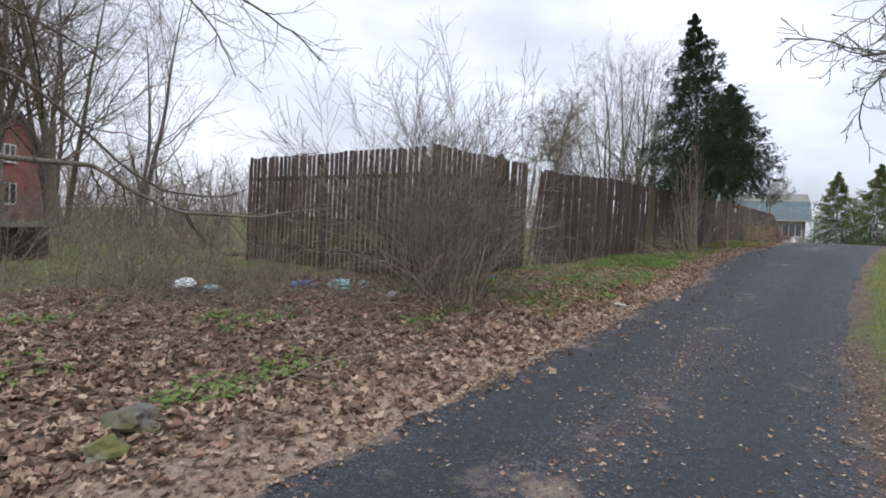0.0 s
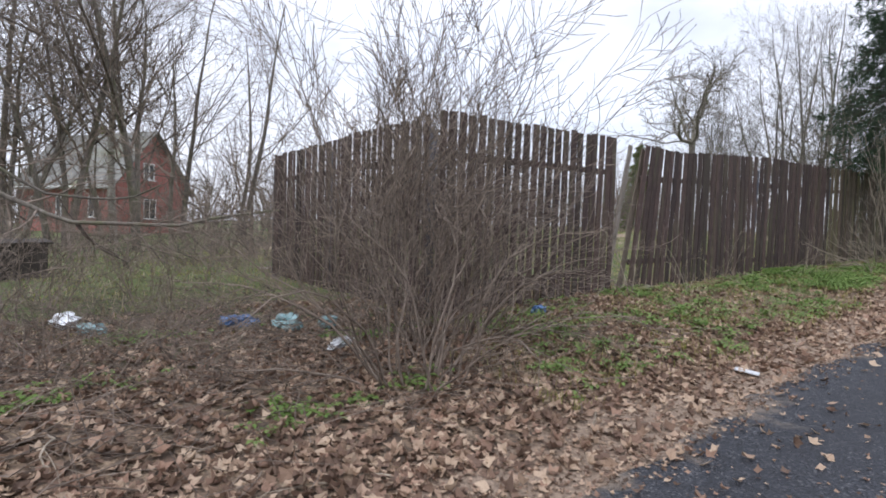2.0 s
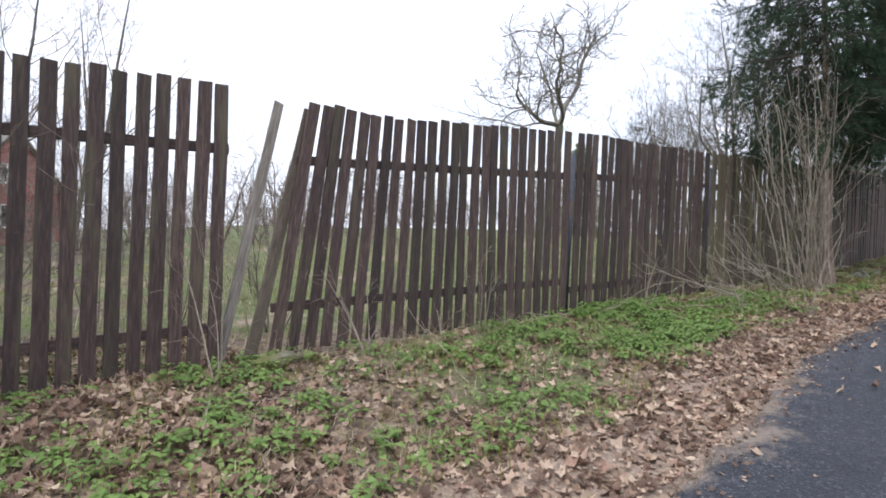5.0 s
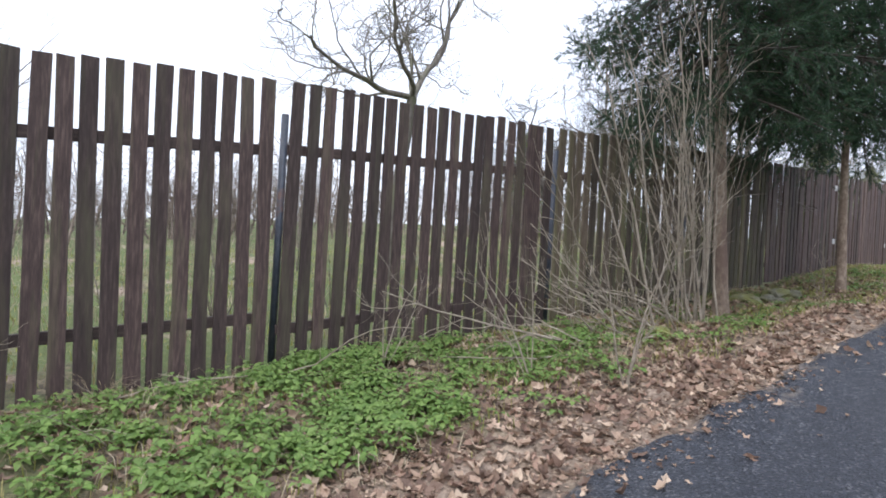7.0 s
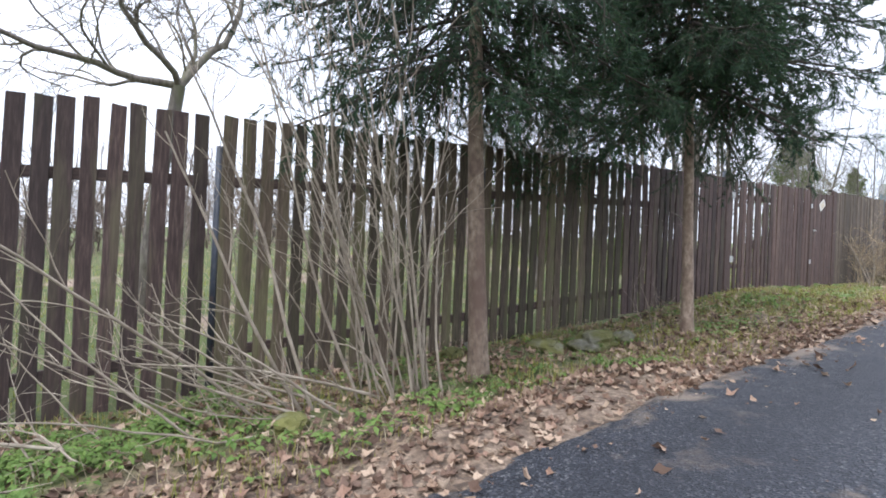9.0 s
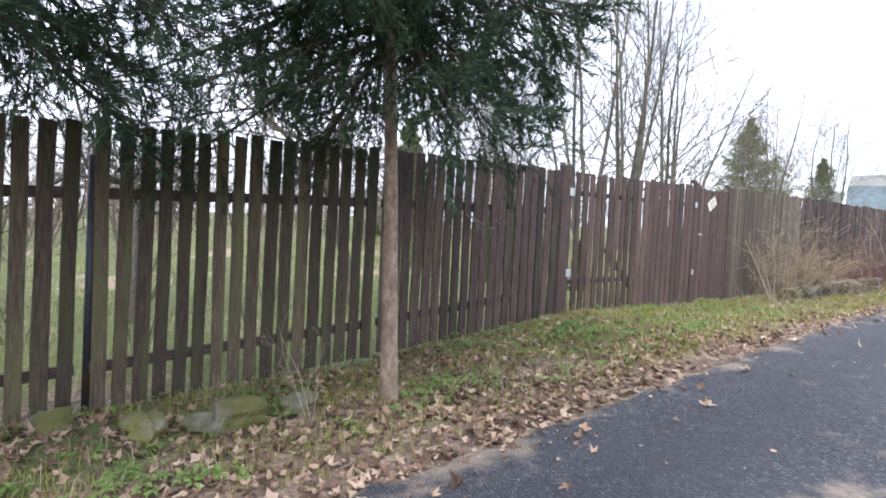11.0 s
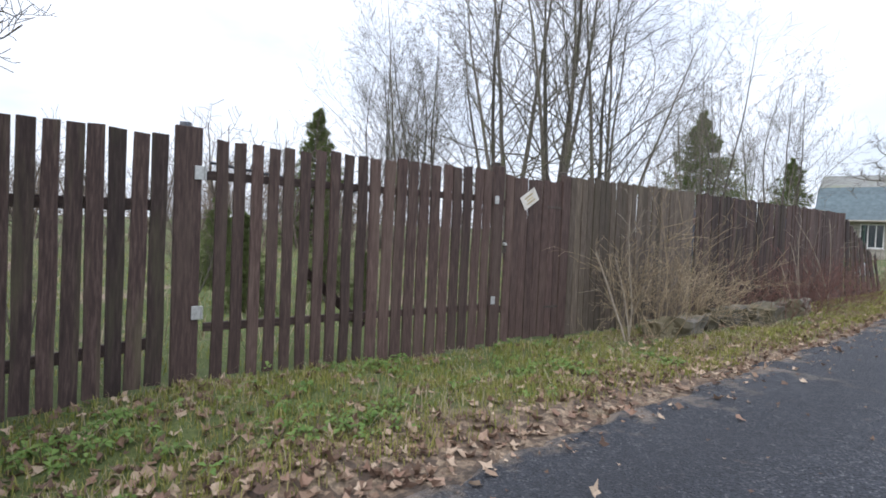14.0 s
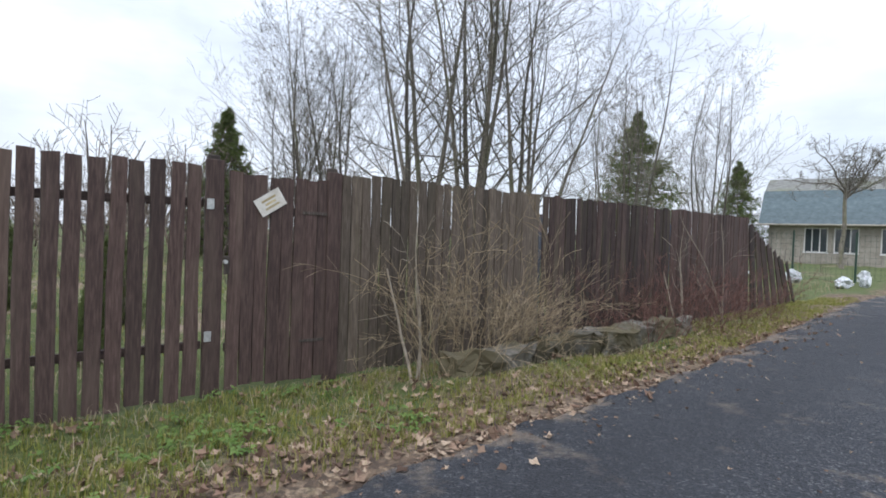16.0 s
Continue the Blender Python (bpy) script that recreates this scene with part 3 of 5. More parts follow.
def fence_run(y0, y1, pitch, width, label, material=BOARD, lean=(0, 0), post=True, rails=(0.56, 0.34), settle=1.0):
    """One panel of the fence along y, with its boards, two rails and the steel post at its start."""
    top = lambda y: float(np.interp(y, TOP_Y, TOP_Z))
    bot = lambda y: float(np.interp(y, BOT_Y, BOT_Z))
    p = thing("board_fence", (0, 0, 0), label, "fence", "plank fence along the lane")
    n = max(2, round((y1 - y0) / pitch))
    for k in range(n):
        u = (k + 0.5) / n
        y = y0 + (y1 - y0) * u
        a = lean[1] + (lean[0] - lean[1]) * (1 - u) ** settle
        w = width * fence_rng.uniform(0.93, 1.07)
        board(p, y - math.tan(radians(a)) * 0.5 * 2.2, bot(y), top(y), w, a, material)
    a0, a1 = (math.tan(radians(a)) for a in lean)
    for drop, from_top in ((rails[0], True), (rails[1], False)):
        zz = [(top(y) - drop) if from_top else bot(y) + drop for y in (y0, y1)]
        sh = [(z - (top(y) + bot(y)) / 2) * a for z, y, a in zip(zz, (y0, y1), (a0, a1))]
        rail(p, (y0 + sh[0] + 0.01, zz[0]), (y1 + sh[1] - 0.01, zz[1]))
    if post:
        z0, z1 = z_at(-0.06, y0) - 0.15, top(y0) - 0.26
        part("post", rod((-0.075, y0 - 1.1 * a0, z0), (-0.03, y0 + 0.9 * a0, z1), 0.033), STEEL, p, "dark blue steel pipe post", True)
    return p


fence_run(-8.2, -4.72, 0.158, 0.113, "tall panel of weathered brown upright boards behind a bush", lean=(0.5, 1.5))
fence_run(-4.2, -0.34, 0.157, 0.117, "dark brown board panel leaning over beside a gap", lean=(9.0, 0.5), post=False, settle=3.2, rails=(0.58, 0.46))
fence_run(-0.26, 3.02, 0.158, 0.115, "tall brown board panel with bare steel posts", lean=(1.5, 1.5))
fence_run(3.1, 5.93, 0.157, 0.114, "brown board panel behind leafless willow stems", BOARD_MOSSY, lean=(1.2, 1.0))
fence_run(6.0, 8.55, 0.146, 0.114, "greenish brown board panel under the spruces", BOARD_MOSSY, lean=(0.8, 0.6))
fence_run(8.6, 11.33, 0.136, 0.117, "brown board panel with narrow gaps beside the gate", BOARD, lean=(0.5, 0.3), post=False)
fence_run(15.98, 19.0, 0.122, 0.114, "close-boarded bleached brown fence panel behind dry shrubs", BOARD_PALE)
fence_run(19.05, 22.4, 0.122, 0.114, "close-boarded brown fence panel over a low wall", BOARD)
fence_run(22.45, 25.6, 0.12, 0.113, "close-boarded brown fence panel near the lane's bend", BOARD_RED)

loose = thing("loose_board", (0, 0, 0), "single loose fence board tilted in the gap between panels", "board")
board(loose, -4.75, 0.2, 2.62, 0.1, 12, GREY_WOOD, -0.12)
loose = thing("loose_board", (0, 0, 0), "brown fence board leaning against the tilted panel", "board")
board(loose, -4.5, 0.16, 2.6, 0.125, 13, BOARD_PALE, -0.05)

# the last, slanting corner of the fence
tail = thing("fence_end", (0, 0, 0), "slanting end of the fence with boards leaning together", "fence")
for k in range(14):
    y = 25.7 + 0.2 * k
    board(tail, y, float(np.interp(y, BOT_Y, BOT_Z)), 3.24 - 0.07 * k, 0.13, -6 - 2.1 * k, BOARD, 0.02 * (k % 2))

# the side fence that turns away from the lane at the corner
side = thing("side_fence", (0, 0, 0), "brown upright board fence turning away at the corner", "fence", "plank fence along the lane")
for k in range(38):
    x = -0.12 - 0.155 * k
    ob = link_mesh("board", plank_mesh(0.105 * fence_rng.uniform(0.95, 1.05), 2.55, BOARD, k % 3), side)
    z = float(np.interp(-8.25, BOT_Y, BOT_Z)) + 0.01 * k * 0.155 + fence_rng.uniform(-0.02, 0.02)
    ob.matrix_basis = Matrix.Translation((x, -8.27 - 0.03 * abs(x) * 1.5, z)) @ Euler((radians(fence_rng.uniform(-0.4, 0.4)), radians(fence_rng.uniform(-0.5, 0.5)), radians(-88 + fence_rng.uniform(-2, 2)))).to_matrix().to_4x4()
for dz in (0.42, 2.05):
    part("rail", boxed((5.9, 0.045, 0.09), (-3.0, -8.36 + 0.02, dz), 0.004, (0, 0.6, 2.6)), DARK_RAIL, side)
for x in (-0.05, -3.0, -5.95):
    y = -8.36 + 0.045 * x * 0 - 0.045 * abs(x)
    part("post", rod((x, y + 0.12, z_at(x, y) - 0.15), (x, y + 0.12, 2.4), 0.035), STEEL, side, "dark blue steel pipe post", True)

# the gate: a hinge post, a leaf of spaced boards with a brace, and a close-boarded wicket
gate = thing("gate_leaf", (0, 0, 0), "wide brown board gate leaf with a diagonal brace", "gate")
for k in range(21):
    y = 11.72 + 0.1435 * k
    board(gate, y, float(np.interp(y, BOT_Y, BOT_Z)) + 0.02, float(np.interp(y, TOP_Y, TOP_Z)) - 0.02, 0.1 if k < 10 else 0.118, 0.2, BOARD_RED)
for zz in (1.62, 2.86):
    rail(gate, (11.62, zz), (14.68, zz + 0.02), -0.04, 0.07)
brace = part("brace", boxed((0.04, 0.08, 0.85), (0, 0, 0), 0.004), DARK_RAIL, gate)
brace.matrix_basis = pose(-0.085, 12.8, 1.8, 48)
tie = part("tie_rod", rod((-0.09, 11.65, 2.97), (-0.09, 13.0, 2.83), 0.012), STEEL, gate)

hinge_post = thing("gate_post", (0, 0, 0), "broad brown timber gate post with galvanised hinges", "gate post")
part("post_face", boxed((0.05, 0.2, 2.06), (-0.005, 11.47, 2.2), 0.006), BOARD_RED, hinge_post)
part("post_core", rod((-0.08, 11.46, 1.0), (-0.08, 11.46, 3.27), 0.045), STEEL, hinge_post, "dark steel pipe core", True)
for zz in (2.87, 1.75):
    hinge = part("hinge", boxed((0.012, 0.075, 0.11), (0.03, 11.55, zz), 0.003), ZINC, hinge_post, "galvanised hinge plate")
    part("hinge_pin", rod((0.036, 11.59, zz - 0.05), (0.036, 11.59, zz + 0.05), 0.011), ZINC, hinge)

wicket = thing("wicket_gate", (0, 0, 0), "close-boarded reddish brown wicket gate with a pinned notice", "gate")
for k in range(8):
    y = 14.94 + 0.12 * k
    board(wicket, y, 1.24, 3.17, 0.118, 0.2, BOARD_RED)
for zz in (1.6, 2.84):
    rail(wicket, (14.88, zz), (15.84, zz), -0.04, 0.08)
    strap = part("hinge_strap", boxed((0.006, 0.26, 0.03), (0.018, 15.7, zz), 0.002), DARK_WOOD, wicket, "rusty iron hinge strap")
latch = part("latch", boxed((0.02, 0.05, 0.16), (0.02, 14.87, 2.34), 0.004), DARK_WOOD, wicket, "dark iron lock case")
part("knob", rod((0.03, 14.85, 2.37), (0.07, 14.85, 2.37), 0.018), ZINC, latch)
for y, label in ((14.76, "brown timber lock post of the gate"), (15.91, "dark timber post beside the wicket")):
    p = thing("gate_post", (0, 0, 0), label, "gate post")
    part("post_face", boxed((0.06, 0.15, 2.08), (-0.005, y, 2.22), 0.006), BOARD_RED, p)
    part("cap", boxed((0.08, 0.1, 0.05), (-0.06, y, 3.28), 0.01), DARK_WOOD, p)
notice = thing("notice", (0.022, 15.25, 2.92), "pale weathered paper notice pinned askew on the wicket", "notice")
sheet_ob = part("sheet", boxed((0.003, 0.27, 0.17), (0, 0, 0), 0.0, (33, 0, 0)), PAPER, notice)
for k in range(3):
    bar = part("line_of_writing", boxed((0.001, 0.15 - 0.04 * (k % 2), 0.02), (0, 0, 0)), OCHRE_INK, notice, "faded ochre writing")
    bar.matrix_basis = pose(0.0025, 0, 0, 33) @ pose(0, 0, 0.035 - 0.037 * k)
for y, zz in ((14.66, 2.87), (14.66, 1.72)):
    pl = thing("metal_plate", (0.02, y + 0.06, zz), "small galvanised plate nailed to the gate post", "plate", "plates on the gate")
    part("plate", boxed((0.008, 0.06, 0.09), (0.012, 0, 0), 0.002), ZINC, pl)


# ---- trees ----
def broadleaf(seed, tall, stems=1, spread=6, thick=0.14, orders=(11, 7, 5), light=False, crook=0.06, clear=0.3, angle=42, lift=0.1, stem_lean=0.14):
    """Meshes of a leafless tree: its stems, and its limbs and twigs."""
    rng = np.random.default_rng(seed)
    az = rng.uniform(0, 2 * np.pi, stems)
    lean = stem_lean * (0.35 + rng.random(stems)) * (stems > 1)
    base = np.stack([0.28 * np.cos(az) * (stems > 1), 0.28 * np.sin(az) * (stems > 1), np.full(stems, -0.1)], -1)
    d = np.stack([np.cos(az) * lean, np.sin(az) * lean, np.ones(stems)], -1)
    size = rng.uniform(0.75, 1.0, stems)
    size[0] = 1
    p0, r0 = lines(rng, base, d, tall * size, 12, thick * size, 0.05, crook, 0.12)
    trunk, crown = [], Geo()
    for k in range(stems):
        trunk.append(Geo())
        tubes(trunk[-1], p0[k:k + 1], r0[k:k + 1], 9)
    a, b, c = orders
    p1, r1 = grow(rng, p0, r0, a, clear, angle, spread / tall, 8, 0.36, lift, 0.13, 0.5)
    tubes(crown, p1, r1, 5)
    p2, r2 = grow(rng, p1, r1, b, 0.2, 45, 0.5, 6, 0.5, lift * 0.6, 0.16, 0.4)
    tubes(crown, p2, r2, 3)
    p3, r3 = grow(rng, p2, r2, c, 0.15, 42, 0.5, 3, 0.6, 0.03, 0.18, 0.3)
    tubes(crown, p3, np.maximum(r3, 0.005), 3)
    if not light:
        p4, r4 = grow(rng, p3, r3, 1, 0.2, 40, 0.55, 3, 0.7, 0.03, 0.15, 0.3)
        tubes(crown, p4, np.maximum(r4, 0.0042), 3)
    return trunk, crown


def tree_thing(kind, meshes, place, turn, scale, label, category="tree", group="", lean=(0, 0)):
    ob = new(kind)
    x, y = place
    ob.matrix_basis = pose(x, y, z_at(x, y) - 0.04, lean[0], lean[1], turn)
    ob.scale = (scale,) * 3
    tagged(ob, label, category, group)
    for name, me in meshes:
        piece = link_mesh(name, me, ob)
        if name in ("crown", "limb_work", "twig_work"):
            piece["kind"] = "stuff"
    return ob


def meshes_of(pair, bark, twigs):
    return [("trunk", g.mesh("trunk", bark, True)) for g in pair[0]] + [("crown", pair[1].mesh("crown", twigs, True))]


def orchard(seed, clear, reach, thick, start=0.7, angle=68, lift=0.03):
    """An old fruit tree: a bare trunk that forks into crooked limbs with a wide, fine crown."""
    rng = np.random.default_rng(seed)
    trunk, crown = Geo(), Geo()
    p0, r0 = lines(rng, np.array([[0, 0, -0.1]]), np.array([[0.08, 0.1, 1.0]]), [clear], 10, [thick], 0.0, 0.05, 0.6)
    tubes(trunk, p0, r0, 10)
    p1, r1 = grow(rng, p0, r0, 8, start, angle, reach / clear, 10, 0.62, lift, 0.24, 0.1)
    tubes(crown, p1, r1, 6)
    p2, r2 = grow(rng, p1, r1, 9, 0.15, 60, 0.48, 8, 0.5, 0.035, 0.24, 0.25)
    tubes(crown, p2, np.maximum(r2, 0.0085), 4)
    p3, r3 = grow(rng, p2, np.maximum(r2, 0.0085), 7, 0.12, 50, 0.5, 6, 0.55, 0.04, 0.22, 0.3)
    tubes(crown, p3, np.maximum(r3, 0.005), 3)
    p4, r4 = grow(rng, p3, r3, 4, 0.1, 45, 0.5, 4, 0.65, 0.05, 0.2, 0.3)
    tubes(crown, p4, np.maximum(r4, 0.0045), 3)
    return [trunk], crown




def old_apple(seed):
    """An old apple tree: a trunk that parts into two crooked limbs under a wide round crown."""
    rng = np.random.default_rng(seed)
    trunk, crown = Geo(), Geo()
    p0, r0 = lines(rng, np.array([[0.0, 0.0, -0.1]]), np.array([[0.05, 0.04, 1.0]]), [3.55], 10, [0.12], 0.0, 0.03, 0.75)
    tubes(trunk, p0, r0, 10)
    top = p0[0, -1]
    d = np.array([[0.1, 0.8, 0.62], [-0.25, -0.95, 0.2], [0.6, -0.5, 0.55], [-0.7, 0.1, 0.45]])
    p1, r1 = lines(rng, np.repeat(top[None], 4, 0), d, [3.1, 2.9, 2.8, 2.5], 12, [0.065, 0.06, 0.05, 0.045], 0.025, 0.24, 0.3)
    tubes(crown, p1, r1, 7)
    p2, r2 = grow(rng, p1, r1, 9, 0.12, 58, 0.66, 9, 0.48, 0.02, 0.26, 0.35)
    tubes(crown, p2, np.maximum(r2, 0.011), 5)
    p3, r3 = grow(rng, p2, np.maximum(r2, 0.011), 8, 0.12, 55, 0.5, 6, 0.5, 0.04, 0.26, 0.3)
    tubes(crown, p3, np.maximum(r3, 0.006), 3)
    p4, r4 = grow(rng, p3, r3, 7, 0.1, 48, 0.5, 4, 0.6, 0.05, 0.2, 0.3)
    tubes(crown, p4, np.maximum(r4, 0.0036), 3)
    return [trunk], crown


APPLE = meshes_of(old_apple(11), BARK_GREY, BARK_GREY)
ORCHARD = meshes_of(orchard(13, 2.9, 2.9, 0.1), BARK_GREY, BARK_GREY)
ROADSIDE = meshes_of(orchard(17, 3.2, 2.3, 0.09, 0.82, 46, 0.03), BARK_GREY, BARK_GREY)
VERGE = meshes_of(orchard(19, 4.6, 2.7, 0.1, 0.66, 55, 0.02), BARK_GREY, BARK_GREY)
YARD = meshes_of(broadleaf(5, 13, 3, 8.5, 0.16, (17, 9, 5), crook=0.05, clear=0.2, angle=52, lift=0.07, stem_lean=0.22), BARK_GREY, TWIG)
BIRCH = meshes_of(broadleaf(8, 15, 1, 6.5, 0.17, (26, 8, 5), crook=0.03, clear=0.25, angle=48, lift=0.08), BARK_BIRCH, TWIG)
THIN = meshes_of(broadleaf(21, 10, 4, 5.4, 0.065, (14, 7, 4), True, crook=0.05, clear=0.15, angle=48, lift=0.09, stem_lean=0.26), BARK_GREY, BARK_GREY)
ALDER = meshes_of(broadleaf(31, 13.5, 5, 7.5, 0.125, (12, 7, 5), True, crook=0.04, clear=0.15, angle=46, lift=0.07, stem_lean=0.24), BARK_GREY, BARK_GREY)
FAR = meshes_of(broadleaf(41, 10, 2, 5, 0.12, (11, 7, 5), True, 0.06, 0.15, 44, stem_lean=0.2), BARK_GREY, TWIG)
FAR_B = meshes_of(broadleaf(43, 6, 5, 3.2, 0.05, (8, 6, 4), True, 0.07, 0.08, 44, stem_lean=0.4), BARK_GREY, TWIG)

tree_thing("apple_tree", APPLE, (-3.85, 2.95), 0, 1.0, "crooked leafless old apple tree behind the fence", "tree")
tree_thing("apple_tree", ORCHARD, (-3.2, 6.6), 160, 0.8, "small leafless fruit tree beside the spruces", "tree")
tree_thing("apple_tree", ORCHARD, (-2.75, 9.7), 250, 1.0, "leafless fruit tree with drooping twigs behind the fence", "tree")
for x, y, turn, s, lab in ((-15.7, -10.2, 20, 1.0, "tall leafless tree with several grey trunks"), (-15.9, -12.7, 140, 0.9, "leafless grey tree in the overgrown yard"), (-15.9, -13.9, 260, 0.85, "leafless grey tree in the overgrown yard")):
    tree_thing("yard_tree", YARD, (x, y), turn, s, lab, "tree", "tall trees in the yard")
tree_thing("birch", BIRCH, (-20.5, -10.9), 0, 1.0, "white-barked leafless birch before the red house", "tree")
for x, y, turn, s in ((-11.3, 25.4, 0, 1.0), (-10.2, 26.6, 120, 1.08), (-8.7, 28.0, 230, 0.85)):
    tree_thing("alder", ALDER, (x, y), turn, s, "many-stemmed leafless alder behind the fence", "tree", "alders behind the fence")
for x, y, turn, s in ((-14.0, 22.3, 40, 0.95), (-13.2, 23.2, 300, 1.0), (-14.6, 21.2, 170, 0.85), (-6.4, 31.0, 80, 0.85), (-4.6, 33.5, 200, 0.8), (-5.8, 29.2, 10, 0.65)):
    tree_thing("young_tree", THIN, (x, y), turn, s, "slender leafless young trees growing together", "tree", "young trees behind the fence")
rng = random.Random(12)
for k in range(13):
    a, d = radians(74 + 2.5 * k + rng.uniform(-1, 1)), rng.uniform(19, 44)
    tree_thing("far_tree", FAR if k % 2 else FAR_B, (6.1 - d * math.sin(a), -13 + d * math.cos(a)), rng.uniform(0, 360), rng.uniform(0.8, 1.25), "distant leafless tree beyond the yard", "tree", "distant trees")
for x, y, s in ((6, 82, 1.0), (-16, 58, 1.0), (-22, 52, 0.9), (14, 62, 0.8)):
    tree_thing("far_tree", FAR, (x, y), rng.uniform(0, 360), s, "distant leafless tree beyond the yard", "tree", "distant trees")
tree_thing("roadside_tree", ROADSIDE, (-3.9, 46.5), 100, 1.35, "bare rounded tree in front of the far house", "tree")
tree_thing("verge_tree", VERGE, (9.0, -7.4), 75, 1.0, "leafless tree on the far side of the lane", "tree")


def spruce(seed, tall, first, reach, whorls, light=False, fan=9, dense=1.0, coarse=1.0):
    """Meshes of a spruce: trunk, drooping branches in whorls, and the needles on their twigs."""
    rng = np.random.default_rng(seed)
    trunk, wood, needles = Geo(), Geo(), Geo()
    p0, r0 = lines(rng, np.array([[0, 0, -0.1]]), np.array([[0, 0, 1.0]]), [tall], 24, [0.0098 * tall + 0.01], 0.02, 0.008, 0.08)
    flare = 1 + 0.35 * np.exp(-np.arange(24) / 0.55)
    tubes(trunk, p0, r0 * flare, 14)
    branches = []
    for w in range(whorls):
        u = w / (whorls - 1)
        z = first + (tall * 0.985 - first) * u ** 0.9
        n = max(4, round(fan * (1 - 0.45 * u)))
        ln = reach * (1 - u) ** 1.0 * (0.8 + 0.2 * min(1, u * 6)) + 0.1
        for k in range(n):
            az = 2 * np.pi * (k + rng.random() * 0.8) / n + w * 0.7
            branches.append((z + rng.uniform(-0.12, 0.12), az, ln * rng.uniform(0.6, 1.15), 0.1 + 0.75 * u ** 1.5 - 0.4 * (1 - u)))
    br = np.array(branches)
    i = np.clip((br[:, 0] / tall * 23), 0, 22).astype(int)
    org = np.stack([p0[0, i, 0], p0[0, i, 1], br[:, 0]], -1)
    d = np.stack([np.cos(br[:, 1]), np.sin(br[:, 1]), br[:, 3]], -1)
    p1, r1 = lines(rng, org, d, br[:, 2], 8, 0.006 + 0.008 * br[:, 2], -0.02, 0.05, 0.3)
    p1[:, :, 2] -= (np.linspace(0, 1, 8)[None] ** 1.6) * br[:, 2:3] * 0.22 - (np.linspace(0, 1, 8)[None] ** 4) * br[:, 2:3] * 0.1
    tubes(wood, p1, r1, 4)
    p2, r2 = grow(rng, p1, r1, 20, 0.1, 50, 0.42, 5, 0.5, -0.05, 0.08, 0.55)
    tubes(wood, p2[:, ::2], np.maximum(r2, 0.002)[:, ::2], 3)
    p3, r3 = grow(rng, p2, r2, 4, 0.12, 42, 0.6, 3, 0.6, -0.18, 0.08, 0.4)
    if not light:
        tubes(wood, p3[:, ::2], np.maximum(r3, 0.0018)[:, ::2], 3)
    # needles: thin triangles round every twig and round the branch ends
    for pts, per in ((p1[:, 3:], int(60 * dense)), (p2, int(28 * dense)), (p3, int(26 * dense))):
        b, n, _ = pts.shape
        s = rng.random((b, per)) ** 0.8 * (n - 1.001)
        k = s.astype(int)
        f = (s - k)[..., None]
        rows = np.arange(b)[:, None]
        at = (pts[rows, k] * (1 - f) + pts[rows, k + 1] * f).reshape(-1, 3)
        tan = unit(pts[rows, k + 1] - pts[rows, k]).reshape(-1, 3)
        out = unit(np.cross(tan, rng.normal(size=tan.shape)))
        dirn = unit(tan * 1.25 + out * 0.85)
        side_v = unit(np.cross(dirn, rng.normal(size=tan.shape))) * 0.0031 * coarse
        ln = rng.uniform(0.03, 0.075, (len(at), 1)) * coarse ** 0.7
        tri = np.stack([at - side_v, at + side_v, at + dirn * ln], 1)
        needles.add(tri, tris=np.arange(len(at) * 3))
    return trunk, wood, needles


def spruce_meshes(geos, needle):
    return [("trunk", geos[0].mesh("trunk", BARK_SPRUCE, True)), ("limb_work", geos[1].mesh("limb_work", NEEDLE_WOOD, True)), ("crown", geos[2].mesh("crown", needle))]


SPRUCE_A = spruce_meshes(spruce(3, 8.8, 3.05, 2.4, 19, False, 9, 0.85, 1.36), NEEDLE)
SPRUCE_B = spruce_meshes(spruce(7, 6.4, 2.95, 2.3, 15, False, 10, 0.95, 1.42), NEEDLE)
THUJA = spruce_meshes(spruce(10, 6.0, 0.3, 2.1, 20, True, 8, 0.13, 5.0), NEEDLE_LIGHT)
FIR = spruce_meshes(spruce(9, 6.5, 0.3, 3.3, 18, True, 8, 0.14, 5.0), NEEDLE_LIGHT)
tree_thing("spruce", SPRUCE_A, (1.0, 5.2), 0, 1.0, "dark green spruce with a bare lower trunk by the fence", "tree", "spruces by the fence", (0, -3))
tree_thing("spruce", SPRUCE_B, (1.4, 7.95), 70, 1.0, "dark green spruce with a straight pale trunk by the fence", "tree", "spruces by the fence", (0, -1.2))
tree_thing("fir", FIR, (-9.3, 36.3), 0, 1.08, "light green bushy fir behind the fence", "tree")
tree_thing("fir", FIR, (-11.5, 52.2), 90, 1.0, "small dark fir near the far house", "tree")
tree_thing("fir", THUJA, (-18.6, 20.4), 200, 1.02, "narrow yellowish green conifer behind the fence", "tree")
for x, y, t, sc in ((-3.2, 12.9, 10, 0.24), (-4.3, 14.6, 120, 0.27), (-6.0, 13.2, 250, 0.3), (-1.9, 14.1, 60, 0.17)):
    tree_thing("garden_conifer", THUJA, (x, y), t, sc, "low yellowish green conifer behind the gate", "bush", "garden conifers")
tree_thing("fir", FIR, (-0.6, 72.0), 20, 1.5, "dark conifer at the end of the lane", "tree", "conifers at the lane's end")
tree_thing("fir", FIR, (3.4, 76.0), 140, 1.7, "dark conifer at the end of the lane", "tree", "conifers at the lane's end")


